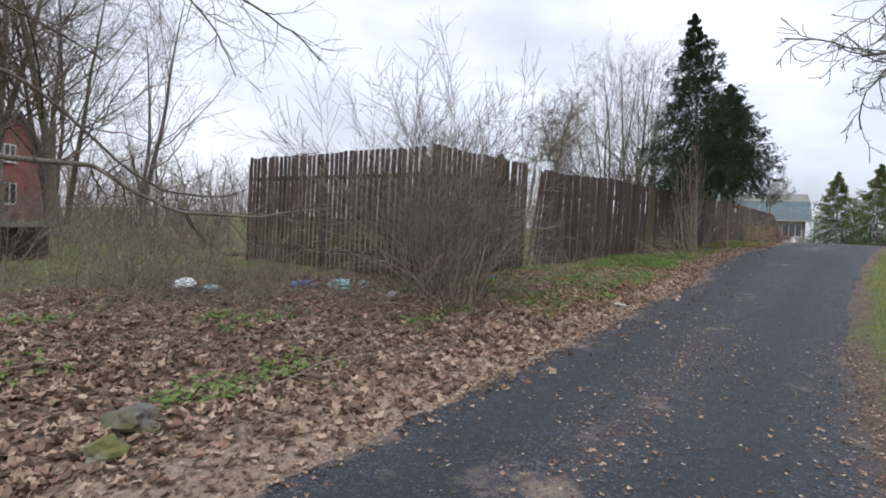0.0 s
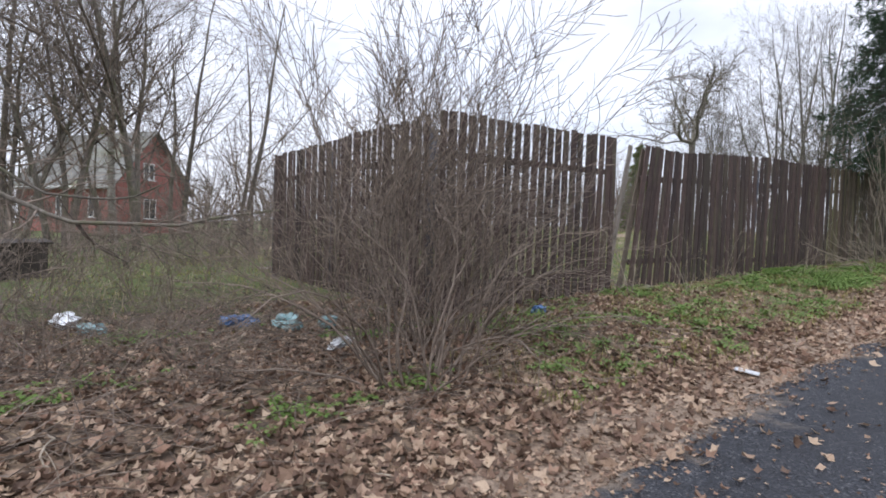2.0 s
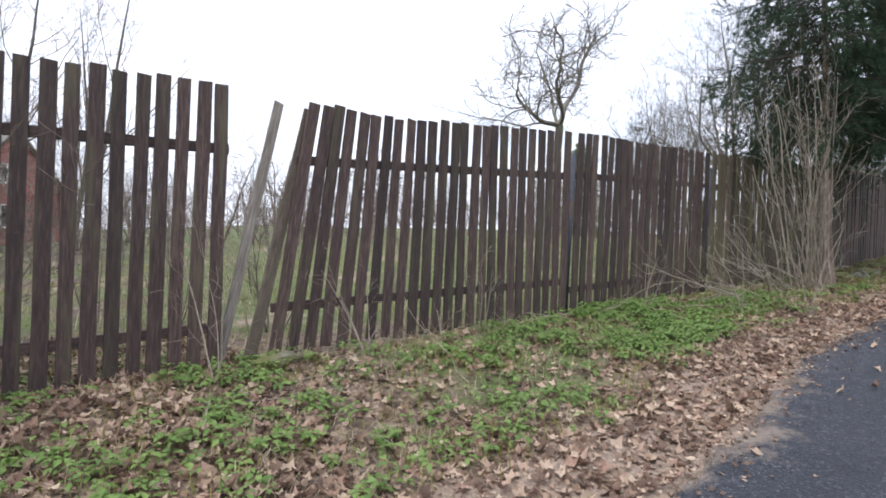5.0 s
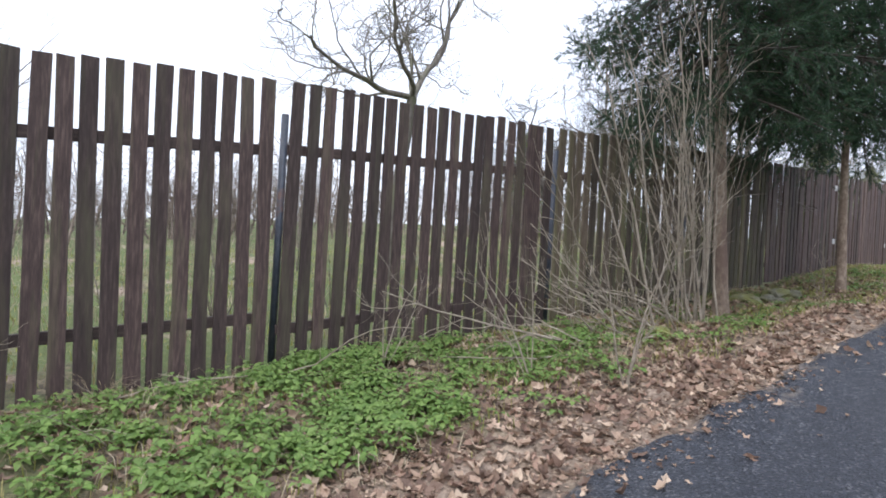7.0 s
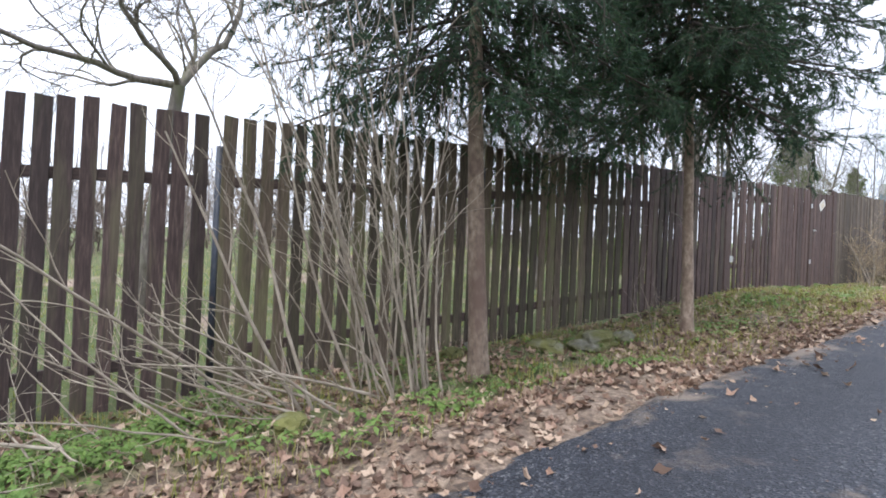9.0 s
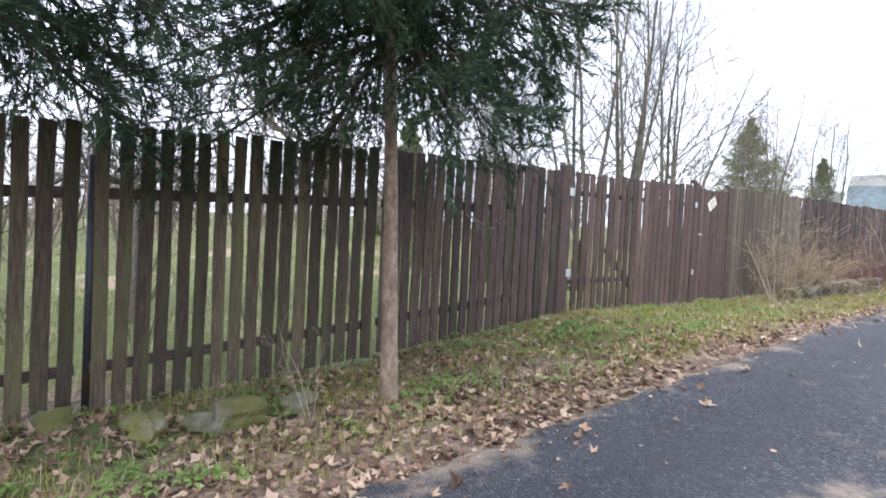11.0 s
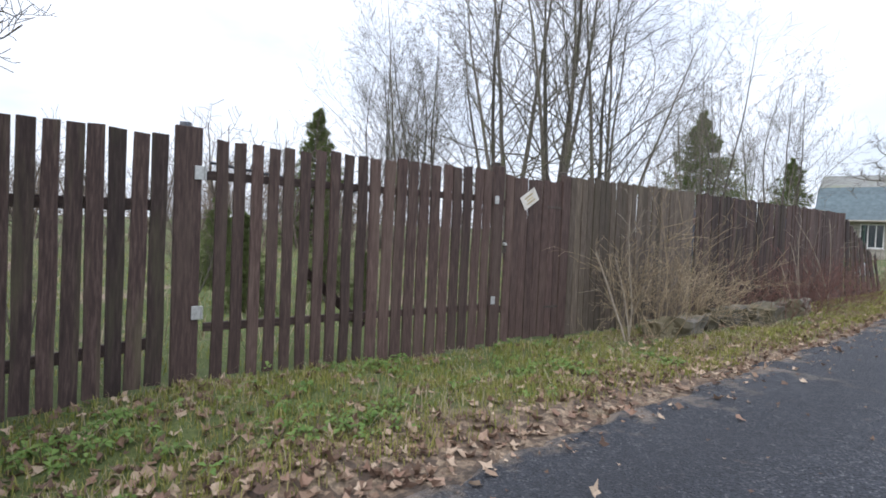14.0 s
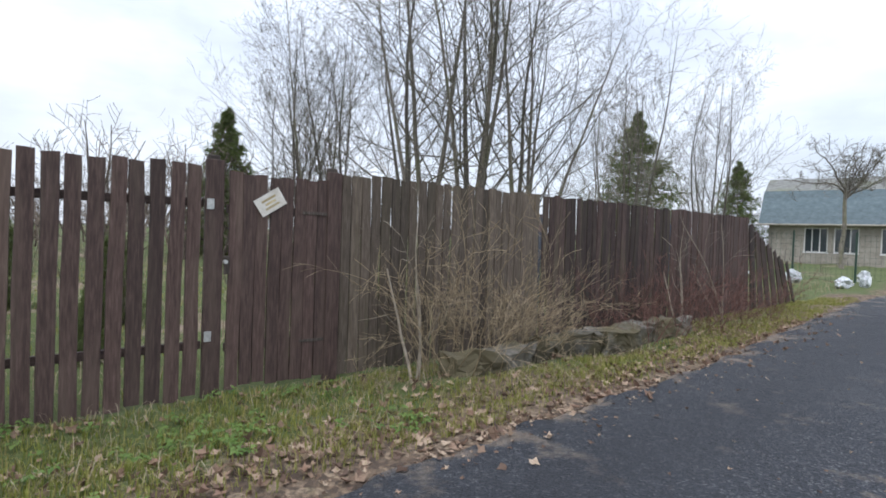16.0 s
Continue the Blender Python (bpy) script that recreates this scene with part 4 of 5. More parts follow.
# ---- shrubs ----
def shrub(seed, stems, tall, out, radius, thick, orders=(6, 5), lift=0.05, droop=0.0, wobble=0.1, fine=0.0022):
    rng = np.random.default_rng(seed)
    az, rr = rng.uniform(0, 2 * np.pi, stems), radius * np.sqrt(rng.random(stems))
    org = np.stack([rr * np.cos(az), rr * np.sin(az), np.full(stems, -0.08)], -1)
    o = out * rng.random(stems) ** 0.7
    az2 = az + rng.normal(0, 0.5, stems)
    d = np.stack([np.cos(az2) * o, np.sin(az2) * o, np.ones(stems)], -1)
    p0, r0 = lines(rng, org, d, tall * rng.uniform(0.55, 1.05, stems), 9, thick * rng.uniform(0.5, 1.1, stems), lift, wobble, 0.25, droop)
    g0, g1 = [], Geo()
    for k in range(stems):
        g0.append(Geo())
        tubes(g0[-1], p0[k:k + 1], r0[k:k + 1], 5)
    p1, r1 = grow(rng, p0, r0, orders[0], 0.2, 35, 0.42, 6, 0.5, 0.04, 0.14, 0.4)
    tubes(g1, p1, np.maximum(r1, fine), 3)
    p2, r2 = grow(rng, p1, r1, orders[1], 0.15, 38, 0.5, 4, 0.6, 0.03, 0.16, 0.3)
    tubes(g1, p2, np.maximum(r2, fine), 3)
    return g0, g1


def shrub_meshes(pair, a, b):
    return [("stem", g.mesh("stem", a, True)) for g in pair[0]] + [("twig_work", pair[1].mesh("twig_work", b, True))]


BUSH = shrub_meshes(shrub(2, 28, 2.5, 0.9, 0.3, 0.014, (7, 5), 0.0, 0.03, 0.16, 0.0026), TWIG, TWIG)
TALL = shrub_meshes(shrub(6, 30, 4.6, 0.55, 0.5, 0.013, (11, 8), 0.015, 0.0, 0.13, 0.0034), TWIG, TWIG)


def willow_clump(seed, stems, reach, low):
    """Willow stems in a row along the fence: upright by the spruce, leaning and arching away from it."""
    rng = np.random.default_rng(seed)
    along = -np.abs(rng.normal(0, reach, stems))
    tip = np.clip(0.12 - 0.5 * along / reach * 0.6 + rng.normal(0, 0.16, stems), -0.12, 1.0)
    tip[:low] = rng.uniform(1.1, 1.42, low)
    org = np.stack([rng.normal(0, 0.13, stems), along, np.full(stems, -0.08)], -1)
    d = np.stack([rng.normal(-0.02, 0.13, stems), -np.sin(tip), np.cos(tip)], -1)
    long_ = rng.uniform(2.2, 4.6, stems) * (1 - 0.4 * np.clip(tip, 0, 1))
    p0, r0 = lines(rng, org, d, long_, 11, rng.uniform(0.008, 0.017, stems), 0.015, 0.06, 0.35)
    p0[:, :, 2] = np.maximum(p0[:, :, 2], np.linspace(-0.08, 0.16, 11)[None])
    g0, g1 = [], Geo()
    for k in range(stems):
        g0.append(Geo())
        tubes(g0[-1], p0[k:k + 1], r0[k:k + 1], 6)
    p1, r1 = grow(rng, p0, r0, 6, 0.3, 32, 0.3, 6, 0.45, 0.05, 0.12, 0.4)
    p1[:, :, 2] = np.maximum(p1[:, :, 2], 0.03)
    tubes(g1, p1, np.maximum(r1, 0.0028), 4)
    p2, r2 = grow(rng, p1, r1, 3, 0.2, 38, 0.5, 4, 0.6, 0.03, 0.14, 0.3)
    tubes(g1, p2, np.maximum(r2, 0.0022), 3)
    return g0, g1


WILLOW = shrub_meshes(willow_clump(14, 34, 0.62, 7), TWIG_PALE, TWIG_PALE)
DRY = shrub_meshes(shrub(18, 34, 2.1, 0.55, 0.5, 0.006, (6, 5), 0.0, 0.03, 0.16), TWIG_STRAW, TWIG_STRAW)
RED = shrub_meshes(shrub(19, 38, 1.3, 0.7, 0.7, 0.006, (6, 5), 0.0, 0.02), TWIG_RED, TWIG_RED)
THIN_SHOOT = shrub_meshes(shrub(29, 3, 4.0, 0.25, 0.2, 0.034, (4, 3), 0.02, 0.0, 0.07, 0.006), TWIG_PALE, TWIG_PALE)
TUFT = shrub_meshes(shrub(37, 30, 0.62, 1.1, 0.12, 0.0035, (3, 2), -0.03, 0.05, 0.16, 0.0015), TWIG_STRAW, TWIG_STRAW)
SCRUB = shrub_meshes(shrub(23, 16, 1.6, 0.8, 0.3, 0.009, (5, 4), 0.0, 0.02, 0.16), TWIG, TWIG)
tree_thing("bush", BUSH, (1.95, -9.55), 0, 1.0, "dense leafless brown bush in front of the fence corner", "bush")
tree_thing("bush", BUSH, (0.85, -8.3), 120, 0.95, "dense leafless brown bush against the fence", "bush")
tree_thing("tall_shrub", TALL, (0.95, -9.2), 0, 0.8, "tall leafless shrub with many upright stems", "bush")
tree_thing("tall_shrub", TALL, (-0.9, -7.4), 200, 0.72, "tall leafless shrub inside the fence corner", "bush")
tree_thing("willow", WILLOW, (1.12, 4.62), 0, 1.0, "clump of pale leafless willow stems leaning away from the spruce", "bush")
for x, y, s in ((2.15, 1.65, 0.32), (1.5, 1.3, 0.28), (0.6, -3.6, 0.25), (0.7, 0.4, 0.22), (0.5, -2.2, 0.24), (1.4, 7.3, 0.2), (0.55, 16.6, 0.55), (0.4, 22.1, 0.52), (0.42, 23.6, 0.55), (0.5, -4.9, 0.3)):
    tree_thing("sapling", THIN_SHOOT, (x, y), 90 * x * y, s, "thin pale leafless shoot on the bank", "sapling", "shoots on the bank", (8 * math.sin(9 * y), 6))
for x, y, t, s in ((0.5, -2.7, 0, 1.0), (0.35, -3.1, 70, 0.75), (0.3, -4.3, 130, 0.8), (0.3, -1.6, 200, 0.7), (0.28, 0.6, 260, 0.7), (0.3, 6.9, 20, 0.6), (0.35, 9.2, 150, 0.7), (0.5, 16.1, 40, 0.9), (0.7, 16.7, 220, 0.8)):
    tree_thing("dead_tuft", TUFT, (x, y), t, s, "tuft of bleached dead stalks at the fence foot", "dead plant", "dead tufts along the fence")
tree_thing("dry_shrub", DRY, (0.4, 17.3), 0, 1.0, "straw-coloured leafless shrub in front of the fence", "bush")
tree_thing("dry_shrub", DRY, (0.42, 18.3), 100, 0.7, "straw-coloured leafless shrub in front of the fence", "bush")
tree_thing("red_shrub", RED, (0.45, 20.6), 0, 1.0, "low reddish leafless shrub along the fence foot", "bush", "reddish shrubs")
tree_thing("red_shrub", RED, (0.4, 22.3), 90, 1.05, "low reddish leafless shrub along the fence foot", "bush", "reddish shrubs")
tree_thing("red_shrub", RED, (0.35, 24.2), 200, 1.0, "low reddish leafless shrub along the fence foot", "bush", "reddish shrubs")
for x, y, t, s in ((-0.6, -13.4, 0, 1.0), (-2.2, -12.6, 60, 1.3), (0.6, -12.2, 130, 0.75), (-3.8, -11.0, 220, 1.2), (-5.5, -13.8, 300, 1.5), (-6.2, -11.6, 20, 1.2), (-8.5, -12.5, 80, 1.7), (-9.5, -10.0, 170, 1.6), (-8.0, -9.3, 10, 1.4), (-11, -11.4, 250, 1.9), (-13, -9.0, 45, 2.0), (-12.5, -14.2, 190, 2.0), (1.5, -11.2, 33, 0.55), (-1.0, -10.9, 77, 0.6), (-1.6, -14.4, 70, 0.7), (-5.0, -10.0, 95, 1.0), (-6.8, -14.8, 240, 1.2), (-3.6, -9.3, 60, 0.9), (-7.4, -8.8, 350, 1.1), (-14.5, -11.8, 60, 1.7), (-9.5, -14.5, 170, 1.5), (-12, -7, 220, 1.6), (-10, -8, 10, 1.9), (-16, -8, 130, 2.2), (-18, -12, 80, 2.3), (-17, -15, 10, 2.4)):
    tree_thing("scrub", SCRUB, (x, y), t, s, "straggling leafless brown scrub in the yard", "bush", "scrub in the yard")


# ---- the overgrown yard and the tree that hangs over it ----
def limb_tree():
    rng = np.random.default_rng(77)
    ob = thing("overhanging_tree", (0, 0, 0), "leafless tree with a long low limb across the yard", "tree")
    foot = np.array([-3.0, -17.6, z_at(-3.0, -17.6) - 0.1])
    p0, r0 = lines(rng, foot[None], np.array([[0.05, 0.1, 1.0]]), [9.0], 14, [0.17], 0.02, 0.05, 0.2)
    g = Geo()
    tubes(g, p0, r0, 10)
    link_mesh("trunk", g.mesh("trunk", BARK_GREY, True), ob)
    start = p0[0, 3]
    for k, (run, thick) in enumerate((((Vector(start), Vector((-2.3, -15.4, 1.78)), Vector((-2.1, -14.1, 1.62)), Vector((-2.0, -13.2, 1.66)), Vector((-1.9, -12.65, 1.28)), Vector((-1.7, -12.1, 1.02)), Vector((-1.2, -11.0, 1.05)), Vector((-0.6, -10.0, 1.26))), 0.05),
                                     ((Vector(p0[0, 5]), Vector((-2.5, -15.6, 3.1)), Vector((-2.3, -14.4, 2.9)), Vector((-2.1, -13.6, 2.45)), Vector((-2.0, -12.9, 1.75)), Vector((-1.75, -12.35, 1.35)), Vector((-1.5, -11.6, 1.3)), Vector((-1.2, -11.2, 1.5))), 0.035),
                                     ((Vector(p0[0, 7]), Vector((-1.6, -15.6, 4.6)), Vector((-0.6, -14.6, 4.45)), Vector((0.1, -13.8, 4.2)), Vector((0.25, -12.9, 3.95)), Vector((0.45, -12.2, 3.72)), Vector((0.6, -11.65, 3.5)), Vector((0.7, -11.3, 3.2))), 0.03),
                                     ((Vector(p0[0, 6]), Vector((-1.8, -15.4, 4.3)), Vector((-0.8, -14.4, 4.25)), Vector((0.05, -13.5, 4.05)), Vector((0.1, -12.95, 3.7)), Vector((0.15, -12.6, 3.45)), Vector((0.14, -12.4, 3.2)), Vector((0.1, -12.2, 2.85))), 0.024))):
        pts = np.array([list(v) for v in run])
        fine = np.stack([np.interp(np.linspace(0, 7, 22), np.arange(8), pts[:, i]) for i in range(3)], -1)
        fine[1:-1] = (fine[:-2] + 2 * fine[1:-1] + fine[2:]) / 4 + rng.normal(0, 0.012, (20, 3))
        rad = np.linspace(thick, thick * 0.28, 22)[None]
        g = Geo()
        tubes(g, fine[None], rad, 7)
        link_mesh("limb", g.mesh("limb", BARK_GREY, True), ob, "long crooked grey limb")
        g = Geo()
        p2, r2 = grow(rng, fine[None], rad, 16, 0.3, 55, 0.16, 7, 0.45, 0.0, 0.2, 0.2)
        tubes(g, p2, r2, 4)
        p3, r3 = grow(rng, p2, r2, 5, 0.2, 45, 0.5, 5, 0.6, 0.0, 0.2, 0.2)
        tubes(g, p3, np.maximum(r3, 0.002), 3)
        link_mesh("twig_work", g.mesh("twig_work", TWIG, True), ob)["kind"] = "stuff"
    g = Geo()
    p1, r1 = grow(rng, p0, r0, 15, 0.35, 62, 0.62, 9, 0.4, 0.03, 0.14, 0.3, 0.02)
    tubes(g, p1, r1, 5)
    p2, r2 = grow(rng, p1, r1, 9, 0.2, 45, 0.45, 7, 0.5, 0.0, 0.16, 0.3, 0.01)
    tubes(g, p2, r2, 3)
    p3, r3 = grow(rng, p2, r2, 6, 0.15, 45, 0.5, 5, 0.6, 0.0, 0.18, 0.3)
    tubes(g, p3, np.maximum(r3, 0.0025), 3)
    p4, r4 = grow(rng, p3, r3, 2, 0.15, 45, 0.5, 3, 0.6, 0.0, 0.18, 0.3)
    tubes(g, p4, np.maximum(r4, 0.002), 3)
    link_mesh("crown", g.mesh("crown", TWIG, True), ob)["kind"] = "stuff"


limb_tree()


def woods():
    """The belt of scrub and bare trees that closes the view behind the yard and the gardens."""
    rng = np.random.default_rng(99)
    n = 560
    a = np.radians(rng.uniform(62, 205, n))
    d = rng.uniform(22, 42, n)
    x, y = 4 + d * np.cos(a), 4 + d * np.sin(a) * 0.95
    keep = ~((x > -14) & (y > 18)) & ~((x < -24) & (x > -40) & (np.abs(y + 12) < 6))
    x, y = x[keep], y[keep]
    tall = rng.uniform(2.0, 4.8, len(x))
    org = np.stack([x, y, height(x, y) - 0.1], -1)
    p0, r0 = lines(rng, org, np.stack([rng.normal(0, 0.2, len(x)), rng.normal(0, 0.2, len(x)), np.ones(len(x))], -1), tall, 7, 0.012 * tall + 0.01, 0.03, 0.1, 0.2)
    g = Geo()
    tubes(g, p0, r0, 4)
    p1, r1 = grow(rng, p0, r0, 10, 0.08, 48, 0.42, 5, 0.5, 0.06, 0.16, 0.4)
    tubes(g, p1, np.maximum(r1, 0.009), 3)
    p2, r2 = grow(rng, p1, r1, 4, 0.15, 45, 0.6, 3, 0.7, 0.04, 0.18, 0.3)
    tubes(g, p2, np.maximum(r2, 0.008), 3)
    tagged(link_mesh("far_woods", g.mesh("far_woods", TWIG, True)), "distant belt of bare brown scrub and saplings", "woods", kind="stuff")


woods()


GARDEN = meshes_of(broadleaf(47, 5, 4, 3.0, 0.04, (7, 5, 4), True, 0.08, 0.06, 46, stem_lean=0.45), BARK_GREY, TWIG)


# ---- buildings ----
def wall_with_openings(length, tall, thick, openings, material, parent, name="wall"):
    """A wall along x from 0, outer face at y = 0, pierced by openings (x0, x1, z0, z1)."""
    bm = bmesh.new()
    xs_ = sorted({0.0, length, *(o[0] for o in openings), *(o[1] for o in openings)})
    zs_ = sorted({0.0, tall, *(o[2] for o in openings), *(o[3] for o in openings)})
    for x0, x1 in zip(xs_, xs_[1:]):
        for z0, z1 in zip(zs_, zs_[1:]):
            cx, cz = (x0 + x1) / 2, (z0 + z1) / 2
            if not any(o[0] < cx < o[1] and o[2] < cz < o[3] for o in openings):
                box(bm, (x1 - x0, thick, z1 - z0), (cx, thick / 2, cz))
    bmesh.ops.remove_doubles(bm, verts=bm.verts, dist=0.001)
    return part(name, bm, material, parent)


def window(parent, m, wide, high, bars=2):
    """Frame, panes and sill, centred on m; outer side towards -y."""
    fr = bmesh.new()
    for dx in [-wide / 2 + 0.03, wide / 2 - 0.03] + [(-wide / 2 + wide * (k + 1) / bars) for k in range(bars - 1)]:
        box(fr, (0.06, 0.07, high), (dx, 0, 0))
    for dz in (-high / 2 + 0.03, high / 2 - 0.03):
        box(fr, (wide - 0.12, 0.066, 0.06), (0, 0, dz))
    w = part("window", fr, WHITE_PAINT, parent, "white-framed window")
    w.matrix_basis = m
    for k in range(bars):
        pane = part("pane", boxed((wide / bars - 0.06, 0.012, high - 0.12), (-wide / 2 + wide * (k + 0.5) / bars, 0.01, 0)), GLASS, w)
    part("sill", boxed((wide + 0.1, 0.16, 0.04), (0, -0.06, -high / 2 - 0.02), 0.005), WHITE_PAINT, w)
    return w


def red_house():
    long, wide, eave, apex = 8.0, 5.0, 3.0, 6.1
    h = thing("red_house", (-34.3, -10.9, z_at(-33, -12) + 0.02), "faded red wooden house with a grey gabled roof", "house", turn=-54)
    wins = [(1.0, 1.9, 0.9, 2.1), (3.2, 4.1, 0.9, 2.1), (5.9, 6.8, 0.9, 2.1)]
    for m, l, ops in ((pose(wide / 2, -long / 2, 0, 0, 0, 90), long, wins), (pose(-wide / 2, long / 2, 0, 0, 0, -90), long, []), (pose(-wide / 2, -long / 2, 0), wide, []), (pose(wide / 2, long / 2, 0, 0, 0, 180), wide, [(1.9, 2.8, 0.9, 2.1)])):
        w = wall_with_openings(l, eave, 0.18, ops, RED_PAINT, h)
        w.matrix_basis = m
        for x0, x1, z0, z1 in ops:
            window(h, m @ pose((x0 + x1) / 2, 0.05, (z0 + z1) / 2), x1 - x0, z1 - z0)
    for s in (-1, 1):
        bm = bmesh.new()
        y = s * (long / 2 - 0.09)
        vs = [bm.verts.new((x, y + dy, z)) for dy in (-0.08, 0.08) for x, z in ((-wide / 2, eave), (wide / 2, eave), (0, apex - 0.08))]
        bm.faces.new(vs[:3]), bm.faces.new(vs[5:2:-1])
        for a, b in ((0, 1), (1, 2), (2, 0)):
            bm.faces.new((vs[a], vs[b], vs[b + 3], vs[a + 3]))
        bmesh.ops.recalc_face_normals(bm, faces=bm.faces)
        part("gable", bm, RED_PAINT, h)
    window(h, pose(0.3, long / 2 + 0.04, 3.7, 0, 0, 180), 0.75, 1.0)
    slope = math.degrees(math.atan2(apex - eave, wide / 2))
    for s in (-1, 1):
        r = boxed((math.hypot(wide / 2 + 0.45, (apex - eave) * (wide / 2 + 0.45) / (wide / 2)), long + 0.8, 0.05), (0, 0, 0), 0.005)
        run = wide / 2 + 0.45
        rise = (apex - eave) * run / (wide / 2)
        ob = part("roof", r, ROOF_GREY, h)
        ob.matrix_basis = pose(s * run / 2, 0, apex - rise / 2 + 0.04, 0, s * slope, 0)
    part("chimney", boxed((0.55, 0.55, 1.3), (-0.4, -1.0, apex + 0.1), 0.02), STONE, h)
    part("fascia", boxed((0.05, long + 0.6, 0.14), (wide / 2 + 0.38, 0, eave - 0.42), 0.004), WHITE_PAINT, h)


red_house()


def far_house():
    long, wide, eave = 7.7, 8.0, 2.95
    base = 1.55
    h = thing("far_house", (-6.35, 55.95, base), "long pale house with a teal two-pitched metal roof", "house", turn=14)
    wins = [(1.9, 3.1, 1.0, 2.5), (3.4, 4.6, 1.0, 2.5), (5.6, 7.4, 1.0, 2.5)]
    walls = ((pose(-long / 2, -wide / 2, 0), long, wins), (pose(long / 2, wide / 2, 0, 0, 0, 180), long, []), (pose(long / 2, -wide / 2, 0, 0, 0, 90), wide, []), (pose(-long / 2, wide / 2, 0, 0, 0, -90), wide, []))
    for m, l, ops in walls:
        w = wall_with_openings(l, eave, 0.3, ops, PLASTER, h)
        w.matrix_basis = m
        for x0, x1, z0, z1 in ops:
            window(h, m @ pose((x0 + x1) / 2, 0.1, (z0 + z1) / 2), x1 - x0, z1 - z0, 3)
    # gambrel: a steep lower slope with tile courses, and a flatter lighter one above
    for s in (-1, 1):
        slope = part("roof", boxed((long + 0.9, 2.9, 0.03), (0, 0, 0)), ROOF_TEAL, h, "teal metal tile roof slope")
        slope.matrix_basis = pose(0, s * (wide / 2 + 0.55 - 1.03), eave - 0.27 + 1.075, -s * 47)
        for k in range(9):
            u = k / 9
            part("tile_course", boxed((long + 1.0, 0.36, 0.03), (0, s * (wide / 2 + 0.55 - 2.0 * (u + 0.055)), eave - 0.22 + 2.15 * (u + 0.055)), 0, (-s * 50, 0, 0)), ROOF_TEAL, slope).matrix_parent_inverse = slope.matrix_basis.inverted()
        up = boxed((long + 1.0, 2.75, 0.04), (0, 0, 0), 0.004)
        ob = part("roof", up, ROOF_GREY, h, "grey upper roof slope")
        ob.matrix_basis = pose(0, s * 1.28, eave + 2.4, -s * 24)
        part("gutter", rod((-long / 2 - 0.5, s * (wide / 2 + 0.62), eave - 0.3), (long / 2 + 0.5, s * (wide / 2 + 0.62), eave - 0.3), 0.06), PLASTER, h)
    for s in (-1, 1):
        bm = bmesh.new()
        prof = ((-wide / 2, eave - 0.05), (wide / 2, eave - 0.05), (2.5, eave + 1.75), (0, eave + 2.85), (-2.5, eave + 1.75))
        a = [bm.verts.new((s * (long / 2 - 0.02), y, z)) for y, z in prof]
        b = [bm.verts.new((s * (long / 2 - 0.2), y, z)) for y, z in prof]
        bm.faces.new(a), bm.faces.new(b[::-1])
        for k in range(5):
            bm.faces.new((a[k], b[k], b[(k + 1) % 5], a[(k + 1) % 5]))
        bmesh.ops.recalc_face_normals(bm, faces=bm.faces)
        part("gable", bm, PLASTER, h)


far_house()

mesh_fence = thing("wire_fence", (0, 0, 0), "green wire mesh fence in front of the far house", "fence")
for k in range(9):
    x, y = -4.2 + 1.75 * k, 35.0 + 0.5 * k
    part("post", rod((x, y, z_at(x, y) - 0.2), (x, y, z_at(x, y) + 1.75), 0.035), rough_surface("green_coated_steel", (0.01, 0.03, 0.02), (0.018, 0.045, 0.03), (0.03, 0.06, 0.045), 20, bump=0.0, roughness=0.5) if k == 0 else bpy.data.materials["green_coated_steel"], mesh_fence)
    if k < 8:
        bm = bmesh.new()
        for i in range(9):
            box(bm, (1.82, 0.006, 0.006), (x + 0.875, y + 0.25, z_at(x + 0.8, y + 0.2) + 0.12 + 0.19 * i), 0, (0, 0, 16))
        for i in range(12):
            box(bm, (0.006, 0.006, 1.55), (x + 0.07 + 0.146 * i, y + 0.02 + 0.0417 * i, z_at(x + 0.8, y + 0.2) + 0.88))
        part("mesh", bm, bpy.data.materials["green_coated_steel"], mesh_fence)


for x, y, t, sc in ((-7.5, 49.5, 0, 0.22), (-4.5, 48.5, 90, 0.26), (-1.5, 49.5, 200, 0.22), (1.5, 49.5, 20, 0.24), (-5.5, 38.5, 140, 0.2), (-8.5, 47, 260, 0.3), (4.5, 50, 70, 0.3), (-2.5, 39, 10, 0.18), (0.8, 39.5, 310, 0.2)):
    tree_thing("garden_bush", GARDEN, (x, y), t, sc, "bare brown garden bush before the far house", "bush", "bushes before the far house")


# ---- litter, stones and small wood ----
def lump(seed, size, rough=0.25, crease=3.0, level=3):
    bm = bmesh.new()
    bmesh.ops.create_icosphere(bm, subdivisions=level, radius=1)
    off = Vector((seed * 7.1, seed * 3.3, seed * 1.7))
    for v in bm.verts:
        n = noise.noise(v.co * crease * 0.5 + off) + 0.5 * noise.noise(v.co * crease * 1.6 + off)
        v.co = Vector(c * s for c, s in zip(v.co * (1 + rough * n), size))
    return bm


def set_down(name, x, y, bm, material, label, category, group="", sink=0.3, turn=0, smooth=True):
    ob = part(name, bm, material, None, "", smooth)
    low = min(v.co.z for v in ob.data.vertices)
    ob.matrix_basis = pose(x, y, z_at(x, y) - low - sink * abs(low), 0, 0, turn)
    return tagged(ob, label, category, group)


